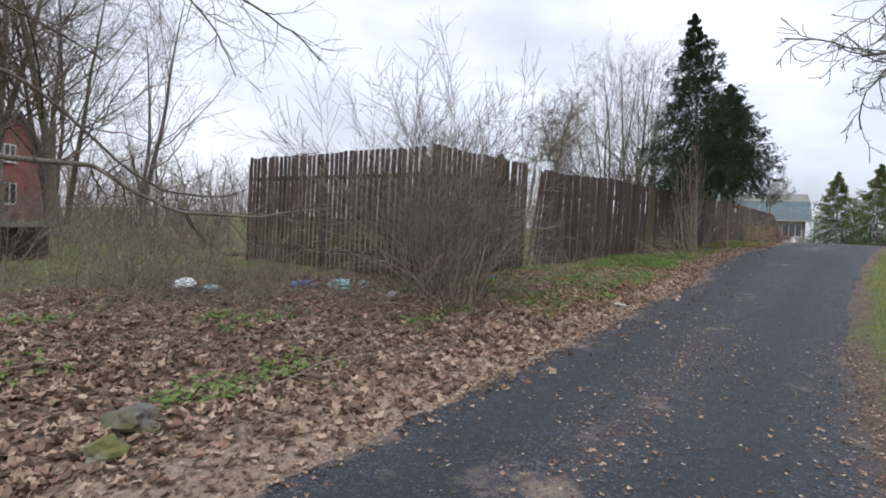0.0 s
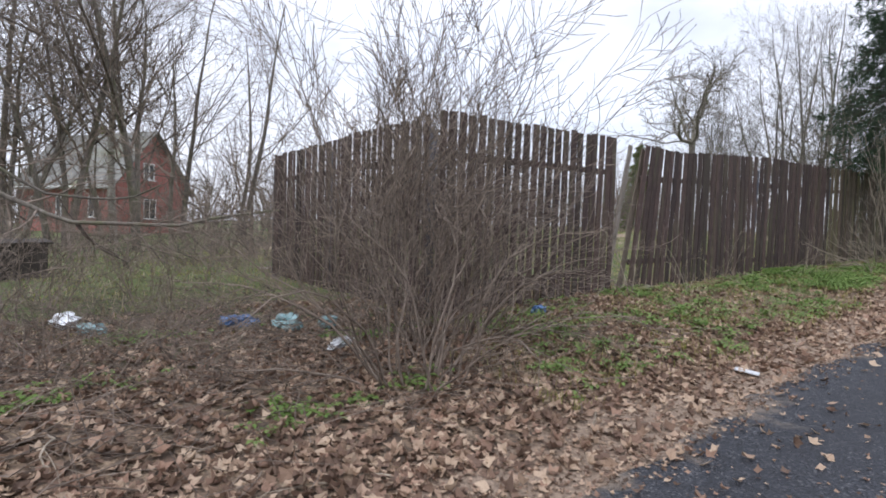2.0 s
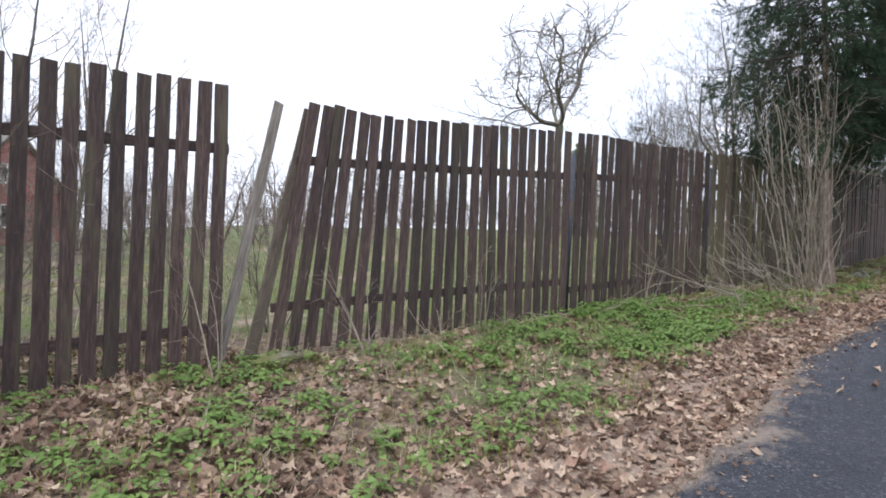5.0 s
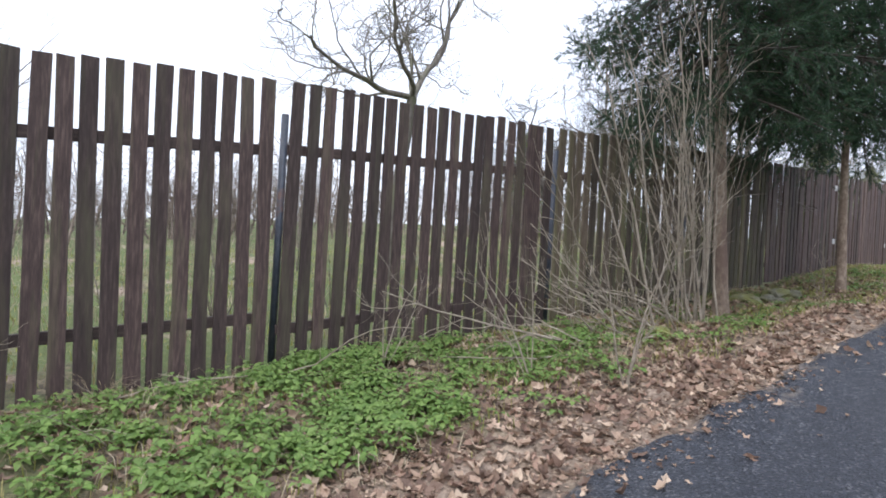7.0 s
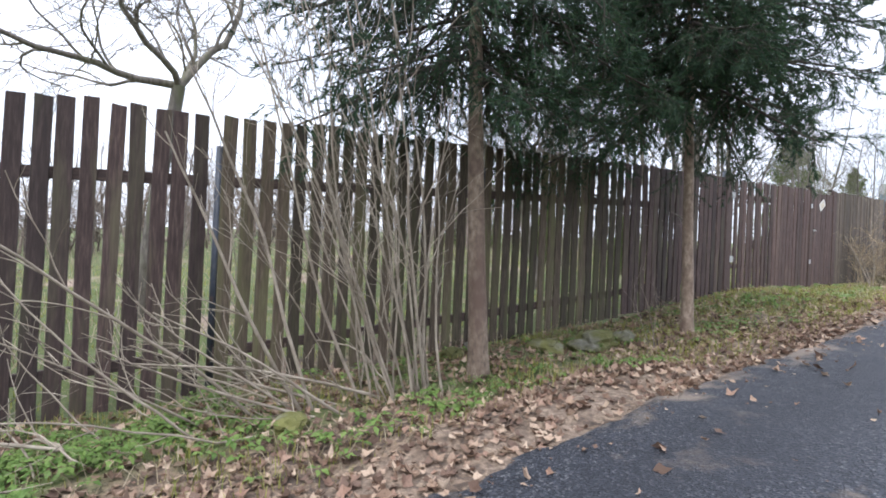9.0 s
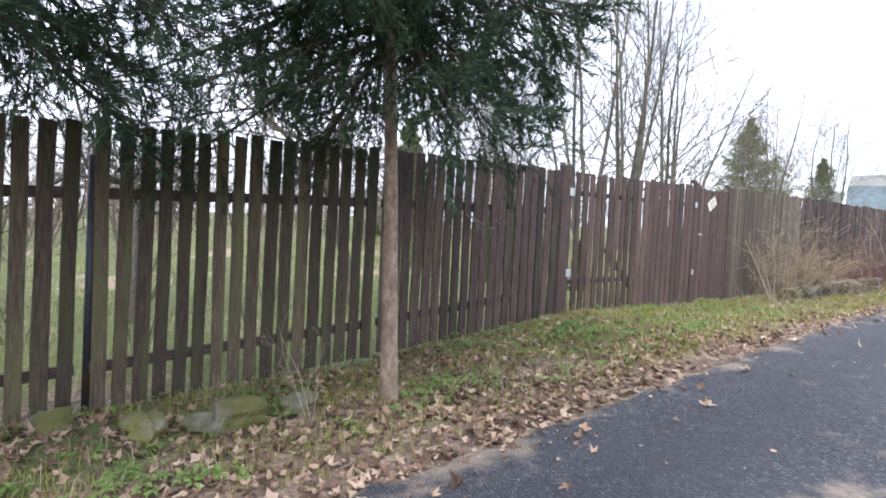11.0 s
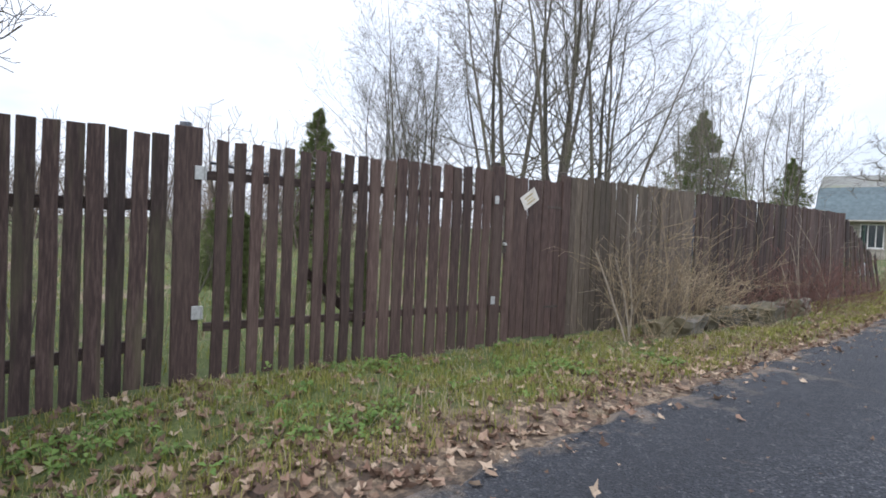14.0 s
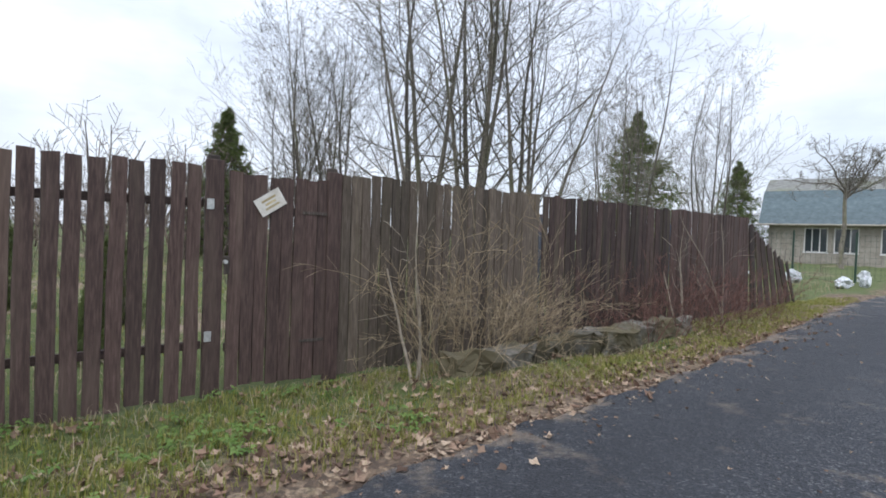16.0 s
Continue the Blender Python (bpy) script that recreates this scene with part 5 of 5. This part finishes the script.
for k, (x, y, s, lab) in enumerate(((3.3, -14.5, (0.24, 0.17, 0.1), "flat grey stone at the edge of the leaves"), (3.6, -14.75, (0.12, 0.1, 0.08), "small grey stone among dead leaves"), (0.6, -8.0, (0.2, 0.16, 0.1), "grey stone at the foot of the bush"), (0.3, -4.3, (0.26, 0.13, 0.09), "pale flat stone under the gap in the fence"), (0.3, 5.75, (0.2, 0.14, 0.11), "mossy grey stone at the fence foot"), (0.78, 6.3, (0.2, 0.13, 0.11), "mossy grey stone at the fence foot"), (0.3, 5.4, (0.12, 0.1, 0.08), "small mossy stone at the fence foot"), (0.95, 6.85, (0.28, 0.17, 0.14), "broad moss-covered stone near the spruce"), (0.95, 7.4, (0.2, 0.14, 0.1), "mossy stone near the spruce"), (1.35, 3.3, (0.16, 0.1, 0.08), "grey stone among the willow stems"))):
    set_down("stone", x, y, lump(k + 1, s, 0.5, 2.2), STONE, lab, "stone", sink=0.75, turn=37 * k, smooth=False)
for k, (x, y, s, mat_, lab) in enumerate(((-1.4, -12.1, (0.2, 0.12, 0.09), PLASTIC_WHITE, "crumpled white plastic bag on the moss"), (-1.0, -11.85, (0.14, 0.1, 0.08), PLASTIC_TEAL, "crumpled pale teal plastic bag on the moss"), (0.75, -9.75, (0.19, 0.09, 0.06), PLASTIC_WHITE, "crumpled white plastic bag among dead leaves"), (-0.35, -9.95, (0.22, 0.14, 0.1), PLASTIC_TEAL, "crumpled teal plastic bag among twigs"), (-0.75, -10.4, (0.2, 0.12, 0.09), PLASTIC_BLUE, "crumpled dark blue plastic bag among twigs"), (-0.25, -9.5, (0.14, 0.1, 0.08), PLASTIC_TEAL, "small teal plastic scrap among twigs"), (-0.8, -14.6, (0.12, 0.08, 0.06), PLASTIC_BLUE, "small blue plastic scrap on the moss"), (-11.5, -13.9, (0.34, 0.2, 0.18), PLASTIC_WHITE, "large white sack lying in the yard"), (0.6, -6.9, (0.13, 0.09, 0.07), PLASTIC_BLUE, "crumpled bright blue wrapper by the fence"), (-2.0, 34.2, (0.26, 0.18, 0.22), PLASTIC_WHITE, "white rubbish sack by the wire fence"), (-0.4, 33.6, (0.3, 0.18, 0.17), PLASTIC_WHITE, "white rubbish sack lying by the wire fence"), (-0.1, 34.6, (0.18, 0.17, 0.28), PLASTIC_WHITE, "white rubbish sack leaning on the tree"), (-3.6, 34.0, (0.22, 0.17, 0.18), PLASTIC_WHITE, "pale rubbish sack by the fence end"))):
    set_down("plastic_bag", x, y, lump(k + 31, s, 0.55, 4.5), mat_, lab, "plastic bag", sink=0.15, turn=61 * k, smooth=False)
card = part("carton", boxed((0.2, 0.09, 0.012), (0, 0, 0), 0.003, (0, 4, 0)), PLASTIC_WHITE, None)
card.matrix_basis = pose(3.32, -6.9, z_at(3.32, -6.9) + 0.025, 3, 2, 20)
tagged(card, "flattened white carton on the roadside leaves", "litter")

crate = thing("wooden_box", (-7.3, -13.0, z_at(-7.3, -13.0) - 0.02), "dark rotten wooden box standing in the yard", "box", turn=12)
for s in (-1, 1):
    for k in range(5):
        part("plank", boxed((0.024, 0.155, 0.68), (s * 0.35, -0.32 + 0.16 * k, 0.34), 0.003), DARK_WOOD, crate)
        part("plank", boxed((0.135, 0.024, 0.68), (-0.28 + 0.14 * k, s * 0.414, 0.34), 0.003), DARK_WOOD, crate)
part("lid", boxed((0.9, 1.0, 0.035), (0, 0, 0.71), 0.006, (2, 3, 0)), DARK_WOOD, crate)
pile = thing("plank_pile", (-6.9, -7.7, z_at(-6.9, -7.7)), "low pile of grey weathered planks in the yard", "planks", turn=25)
for k in range(7):
    part("plank", boxed((1.9 - 0.12 * k, 0.16, 0.035), (0.1 * (k % 3), -0.3 + 0.17 * (k % 4), 0.03 + 0.04 * (k // 4) + 0.003 * k), 0.003, (0, 0, 5 * (k % 3) - 5)), GREY_WOOD, pile)

# the low broken wall in front of the far fence panels
wall = thing("low_wall", (0, 0, 0), "low broken concrete kerb wall with moss and dead leaves", "wall")
for k in range(4):
    y = 17.5 + 1.28 * k
    bm = bmesh.new()
    bmesh.ops.create_grid(bm, x_segments=1, y_segments=1, size=0.001)
    bm.clear()
    box(bm, (0.3, 1.2, 0.4), (0, 0, 0))
    bmesh.ops.subdivide_edges(bm, edges=list(bm.edges), cuts=9, use_grid_fill=True)
    for v in bm.verts:
        v.co += 0.11 * noise.noise_vector(v.co * 2.4 + Vector((k * 9, 0, 0))) + 0.06 * noise.noise_vector(v.co * 9 + Vector((0, k * 5, 0)))
    ob = part("block", bm, CONCRETE, wall)
    ob.matrix_basis = pose(0.66 - 0.02 * k, y, 1.24 + 0.02 * k, 0, 4 - 3 * (k % 2), (k % 3) - 1)


def stick(seed, x, y, length, turn, thick=0.012, rise=3):
    rng = np.random.default_rng(seed)
    p0, r0 = lines(rng, np.zeros((1, 3)), np.array([[1.0, 0, 0.02 * rise]]), [length], 8, [thick * 0.6], -0.01, 0.17, 0.4)
    g = Geo()
    tubes(g, p0, r0, 5)
    p1, r1 = grow(rng, p0, r0, 3, 0.3, 40, 0.35, 4, 0.5, 0.0, 0.12, 0.3)
    p1[:, :, 2] = np.maximum(p1[:, :, 2], 0.0)
    tubes(g, p1, r1, 4)
    ob = link_mesh("fallen_stick", g.mesh("fallen_stick", TWIG_PALE, True))
    z0 = z_at(x, y)
    x1, y1 = x + length * math.cos(radians(turn)), y + length * math.sin(radians(turn))
    ob.matrix_basis = pose(x, y, z0 + thick + 0.01, 0, -math.degrees(math.atan2(z_at(x1, y1) - z0, length)), turn)
    tagged(ob, "pale dry fallen stick on the leaf litter", "stick", "fallen sticks")


rng = random.Random(8)
for k in range(26):
    y = rng.uniform(-14.5, 1.5)
    x = rng.uniform(0.3, 3.4 if y < -5 else 1.8)
    stick(k + 50, x, y, rng.uniform(0.4, 1.5), rng.uniform(0, 360), rng.uniform(0.005, 0.014))
for k in range(14):
    stick(k + 90, rng.uniform(0.5, 1.6), rng.uniform(1.2, 4.8), rng.uniform(0.8, 2.2), 180 + rng.uniform(-40, 70), rng.uniform(0.008, 0.016), rng.uniform(2, 26))


def brushwood():
    """Thin dead twigs lying about under the bush and in the yard."""
    rng = np.random.default_rng(61)
    n = 3400
    x, y = rng.normal(-0.6, 2.0, n), rng.normal(-11.2, 2.2, n)
    keep = (x < np.interp(y, EDGE_Y, EDGE_L) - 1.1) & (y < -8.5) & (y > -16)
    x, y = x[keep], y[keep]
    a = rng.uniform(0, 2 * np.pi, len(x))
    p0, r0 = lines(rng, np.stack([x, y, height(x, y) + 0.02], -1), np.stack([np.cos(a), np.sin(a), np.abs(rng.normal(0, 0.25, len(x)))], -1), rng.uniform(0.25, 1.1, len(x)), 5, rng.uniform(0.002, 0.006, len(x)), 0.0, 0.12, 0.4)
    p0[:, :, 2] = np.maximum(p0[:, :, 2], height(p0[:, :, 0], p0[:, :, 1]) + 0.008)
    g = Geo()
    tubes(g, p0, r0, 3)
    tagged(link_mesh("brushwood", g.mesh("brushwood", TWIG, True)), "tangle of thin dead twigs on the ground", "twigs", kind="stuff")


brushwood()


# ---- ground cover, uncounted ----
def scatter(rng, n, x0, x1, y0, y1, want):
    """Up to n places in a rectangle, kept by a chance that want(x, y) gives."""
    x, y = rng.uniform(x0, x1, n), rng.uniform(y0, y1, n)
    keep = rng.random(n) < want(x, y)
    return x[keep], y[keep]


def top_of(x, y):
    l, r = np.interp(y, EDGE_Y, EDGE_L), np.interp(y, EDGE_Y, EDGE_R)
    return np.where((x > l) & (x < r), np.maximum(road_z(x, y), height(x, y)), height(x, y))


def turned(rng, n, tilt):
    """n random frames: turned about z, then tipped by about tilt."""
    a = rng.uniform(0, 2 * np.pi, n)
    nrm = unit(np.stack([rng.normal(0, tilt, n), rng.normal(0, tilt, n), np.ones(n)], -1))
    u = np.stack([np.cos(a), np.sin(a), np.zeros(n)], -1)
    u = unit(u - nrm * (u * nrm).sum(-1, keepdims=True))
    return u, np.cross(nrm, u), nrm


def leaves(name, rng, x, y, size, material, label, tilt=0.45, lift=0.012):
    n = len(x)
    u, v, w = turned(rng, n, tilt)
    ang = np.linspace(0, 2 * np.pi, 8, endpoint=False) + 0.15
    shape = np.array([1.0, 0.52, 0.95, 0.55, 0.66, 0.5, 0.92, 0.54])
    r = size * rng.uniform(0.55, 1.35, (n, 1)) * shape * rng.uniform(0.8, 1.15, (n, 8))
    curl = rng.normal(0.15, 0.45, (n, 1)) * r + rng.normal(0, 0.22, (n, 8)) * r
    c = np.stack([x, y, top_of(x, y) + lift * rng.uniform(0.3, 1.6, n)], -1)[:, None]
    rim = c + u[:, None] * (r * np.cos(ang))[..., None] + v[:, None] * (r * np.sin(ang))[..., None] * 0.85 + w[:, None] * (np.abs(curl))[..., None]
    verts = np.concatenate([c, rim], 1)
    k = np.arange(8)
    fan = np.stack([np.zeros(8, int), 1 + k, 1 + (k + 1) % 8], -1)
    g = Geo()
    g.add(verts, tris=(np.arange(n)[:, None, None] * 9 + fan))
    tagged(link_mesh(name, g.mesh(name, material)), label, "leaves", kind="stuff")


def blades(name, rng, x, y, tall, wide, material, label, lean=0.5):
    n = len(x)
    a = rng.uniform(0, 2 * np.pi, n)
    h = tall * rng.uniform(0.4, 1.3, n)
    out = np.stack([np.cos(a), np.sin(a), np.zeros(n)], -1)
    acr = np.stack([-np.sin(a), np.cos(a), np.zeros(n)], -1) * wide
    c = np.stack([x, y, top_of(x, y) - 0.01], -1)
    bend = lean * rng.uniform(0.2, 1.4, n)
    mid = c + out * (h * bend * 0.35)[:, None] + np.array([0, 0, 0.62]) * h[:, None]
    tip = c + out * (h * bend)[:, None] + np.array([0, 0, 1.0]) * (h * np.clip(1 - 0.4 * bend, 0.15, 1))[:, None]
    verts = np.stack([c - acr, c + acr, mid + acr * 0.7, mid - acr * 0.7, tip], 1)
    i = np.arange(n)[:, None] * 5
    g = Geo()
    g.add(verts, i + np.array([0, 1, 2, 3]), i + np.array([3, 2, 4]))
    tagged(link_mesh(name, g.mesh(name, material)), label, "grass", kind="stuff")


def herbs(name, rng, x, y, tall, size, material, label, leaflets=5):
    """Low plants: a ring of pointed leaflets held out on a short stalk."""
    n = len(x)
    h = tall * rng.uniform(0.4, 1.3, n)
    c = np.stack([x, y, top_of(x, y)], -1)
    g = Geo()
    a0 = rng.uniform(0, 2 * np.pi, n)
    for k in range(leaflets):
        a = a0 + 2 * np.pi * k / leaflets + rng.normal(0, 0.25, n)
        s = (size * rng.uniform(0.7, 1.3, n))[:, None]
        out = np.stack([np.cos(a), np.sin(a), rng.normal(0.05, 0.25, n)], -1)
        acr = np.stack([-np.sin(a), np.cos(a), rng.normal(0, 0.2, n)], -1)
        root = c + np.stack([0 * h, 0 * h, h], -1) + out * s * 0.15
        mid, tip = root + out * s * 0.55 + np.array([0, 0, 0.004]), root + out * s * 1.1 - np.array([0, 0, 0.25]) * s
        verts = np.stack([root, mid + acr * s * 0.34, tip, mid - acr * s * 0.34, mid - np.array([0, 0, 0.07]) * s], 1)
        i = np.arange(n)[:, None] * 5
        g.add(verts, tris=np.concatenate([i + np.array(t) for t in ((0, 4, 1), (1, 4, 2), (2, 4, 3), (3, 4, 0))]))
    tagged(link_mesh(name, g.mesh(name, material)), label, "herbs", kind="stuff")


gr = np.random.default_rng(5)
verge = lambda x, y: np.interp(y, EDGE_Y, EDGE_L) - x
# leaf litter: thick in the hollow before the corner, thinner along the bank, strays on the asphalt
x, y = scatter(gr, 52000, -2.2, 4.6, -17, -4.5, lambda x, y: np.where(verge(x, y) > 0.05, 0.95 - 0.6 * step(0.9, 0.2, verge(x, y)) - 0.3 * step(0.2, -1.6, x), 0.04) * (0.75 + 0.35 * waves(x, y, 0.9, 3)))
leaves("leaf_litter", gr, x, y, 0.05, DRY_LEAF, "thick layer of curled brown fallen maple leaves")
x, y = scatter(gr, 44000, 0.05, 3.6, -4.5, 25, lambda x, y: np.where(verge(x, y) > 0, 0.55 + 0.4 * step(1.2, 0.5, verge(x, y)) - 0.42 * step(9, 13, y), 0.05 * step(-0.9, -0.1, verge(x, y))) * (0.8 + 0.5 * waves(x, y, 0.7, 1)))
leaves("leaf_litter", gr, x, y, 0.045, DRY_LEAF, "scattered brown fallen leaves along the bank")
x, y = scatter(gr, 24000, 0.6, 6.9, -17, 26, lambda x, y: 0.06 + 0.3 * step(-6, -10, y) + 0.6 * step(0.5, 0.0, np.abs(verge(x, y) + 0.1)))
leaves("leaf_crumbs", gr, x, y, 0.02, DRY_LEAF, "crumbs of dead leaves along the asphalt edge", 0.2, 0.006)
lane = lambda x, y: (x - np.interp(y, EDGE_Y, EDGE_L)) / (np.interp(y, EDGE_Y, EDGE_R) - np.interp(y, EDGE_Y, EDGE_L))
x, y = scatter(gr, 26000, 3.8, 8.2, -17, -6, lambda x, y: (0.4 * np.exp(-((lane(x, y) - 0.48) / 0.13) ** 2) + 0.8 * np.exp(-((lane(x, y) - 1.0) / 0.1) ** 2)) * step(-6, -9, y))
leaves("leaf_crumbs", gr, x, y, 0.017, DRY_LEAF, "crumbs of dead leaves between the wheel tracks", 0.2, 0.005)
x, y = scatter(gr, 60000, 1.0, 5.2, -17, 3, lambda x, y: 0.9 * step(1.1, 0.5, verge(x, y)) * step(-0.35, 0.05, verge(x, y)))
leaves("leaf_crumbs", gr, x, y, 0.021, DRY_LEAF, "band of trodden leaf crumbs beside the asphalt", 0.3, 0.006)
# green ground elder at the fence foot, and tufts in the leaves
patch = lambda x, y: np.clip(0.22 + 0.45 * waves(x, y, 0.9, 6) + 0.45 * waves(x, y, 0.3, 8), 0, 0.8)
x, y = scatter(gr, 40000, 0.1, 2.9, -8.5, 5.0, lambda x, y: np.clip(patch(x, y) + 0.16 * np.exp(-((y - 0.2) / 1.5) ** 2 - ((x - 0.9) / 0.7) ** 2), 0, 0.9) * step(0.45, 1.0, verge(x, y)) * (0.16 + 0.84 * np.exp(-((y - 0.1) / 1.8) ** 2) + 0.16 * np.exp(-((y + 5) / 1.2) ** 2)) * step(0.0, 0.15, x))
herbs("green_herbs", gr, x, y, 0.085, 0.05, HERB, "fresh green ground elder at the fence foot")
x, y = scatter(gr, 9000, -1, 3.6, -15.5, -5, lambda x, y: np.clip(1.2 * waves(x, y, 1.0, 9) - 0.35, 0, 1) * step(0.7, 1.2, verge(x, y)))
herbs("green_herbs", gr, x, y, 0.06, 0.05, HERB, "small green herb tufts among dead leaves")
x, y = scatter(gr, 5500, 0.1, 2.3, 5, 16, lambda x, y: np.clip(0.05 + 0.4 * waves(x, y, 0.7, 2) + 0.4 * waves(x, y, 0.25, 3), 0, 1) * step(0.3, 0.7, verge(x, y)))
herbs("green_herbs", gr, x, y, 0.07, 0.045, HERB, "small green herbs under the spruces")
# grass
x, y = scatter(gr, 95000, 0.08, 2.5, 6.5, 30, lambda x, y: (0.35 + 0.6 * step(9, 12, y)) * step(0.12, 0.4, verge(x, y)) * np.clip(0.8 + 0.5 * waves(x, y, 0.9, 8), 0, 1) * np.where((np.abs(x - 0.72) < 0.2) & (y > 16.2) & (y < 21.5), 0, 1))
blades("verge_grass", gr, x, y, 0.085, 0.004, GRASS, "short spring grass along the lane")
x, y = scatter(gr, 34000, 0.1, 3.2, -9, 9, lambda x, y: 0.9 * step(0.35, 0.8, verge(x, y)) * np.clip(0.4 + 0.8 * waves(x, y, 0.8, 8), 0, 1))
blades("verge_grass", gr, x, y, 0.1, 0.0035, GRASS, "thin spring grass among dead leaves")
x, y = scatter(gr, 42000, 6.0, 9.5, -16, 16, lambda x, y: 0.9 * step(0.05, 0.4, x - np.interp(y, EDGE_Y, EDGE_R)))
blades("verge_grass", gr, x, y, 0.12, 0.004, GRASS, "spring grass on the far side of the lane")
x, y = scatter(gr, 70000, -14, -0.2, -16, 30, lambda x, y: 0.75 * np.clip(0.65 + 0.6 * waves(x, y, 1.7, 5), 0, 1) * (1 - 0.6 * step(-9, -12, y) * step(-3, 0, x)))
blades("yard_grass", gr, x, y, 0.1, 0.006, GRASS, "mossy spring grass in the yard and gardens")
x, y = scatter(gr, 34000, -24, -0.2, -18, 34, lambda x, y: 0.6 + 0.4 * waves(x, y, 2.1, 2))
blades("dead_grass", gr, x, y, 0.28, 0.006, STRAW, "bleached dead grass in the yard and gardens", 1.1)
x, y = scatter(gr, 26000, 0.05, 2.6, -9, 26, lambda x, y: 0.55 * step(0.3, 0.7, verge(x, y)) * np.clip(0.5 + 0.7 * waves(x, y, 0.8, 11), 0, 1))
blades("dead_grass", gr, x, y, 0.16, 0.003, STRAW, "bleached dead grass on the bank", 1.6)
for x, y, t, sc in ((-7, 2.5, 80, 0.4), (-11, -1, 150, 0.5), (-14, 5, 230, 0.55), (-9, 13.5, 20, 0.4), (-13, 12, 300, 0.5), (-6, 17, 190, 0.4), (-5, 22, 45, 0.35), (-15, -4.5, 75, 0.6), (-8, -4, 140, 0.4), (-3.2, -5.6, 10, 0.3), (-4.5, -3.2, 70, 0.34), (-3.4, -1.2, 200, 0.26), (-6.2, 0.8, 30, 0.4), (-2.6, 1.4, 160, 0.24), (-5.4, 4.6, 250, 0.36), (-2.8, 5.4, 90, 0.3), (-3.6, 8.6, 300, 0.34), (-2.7, 10.4, 120, 0.28), (-4.6, 12.4, 50, 0.38), (-3.0, 14.2, 220, 0.3), (-7.5, 7.2, 15, 0.5), (-8.4, 10.4, 75, 0.5), (-2.2, 6.6, 140, 0.26), (-2.0, 7.9, 20, 0.24), (-5.0, 7.0, 200, 0.36), (-2.4, -0.2, 40, 0.25), (-1.3, -3.9, 30, 0.3), (-2.2, -4.9, 190, 0.32)):
    tree_thing("garden_bush", GARDEN, (x, y), t, sc, "bare brown garden bush behind the fence", "bush", "bushes in the gardens")
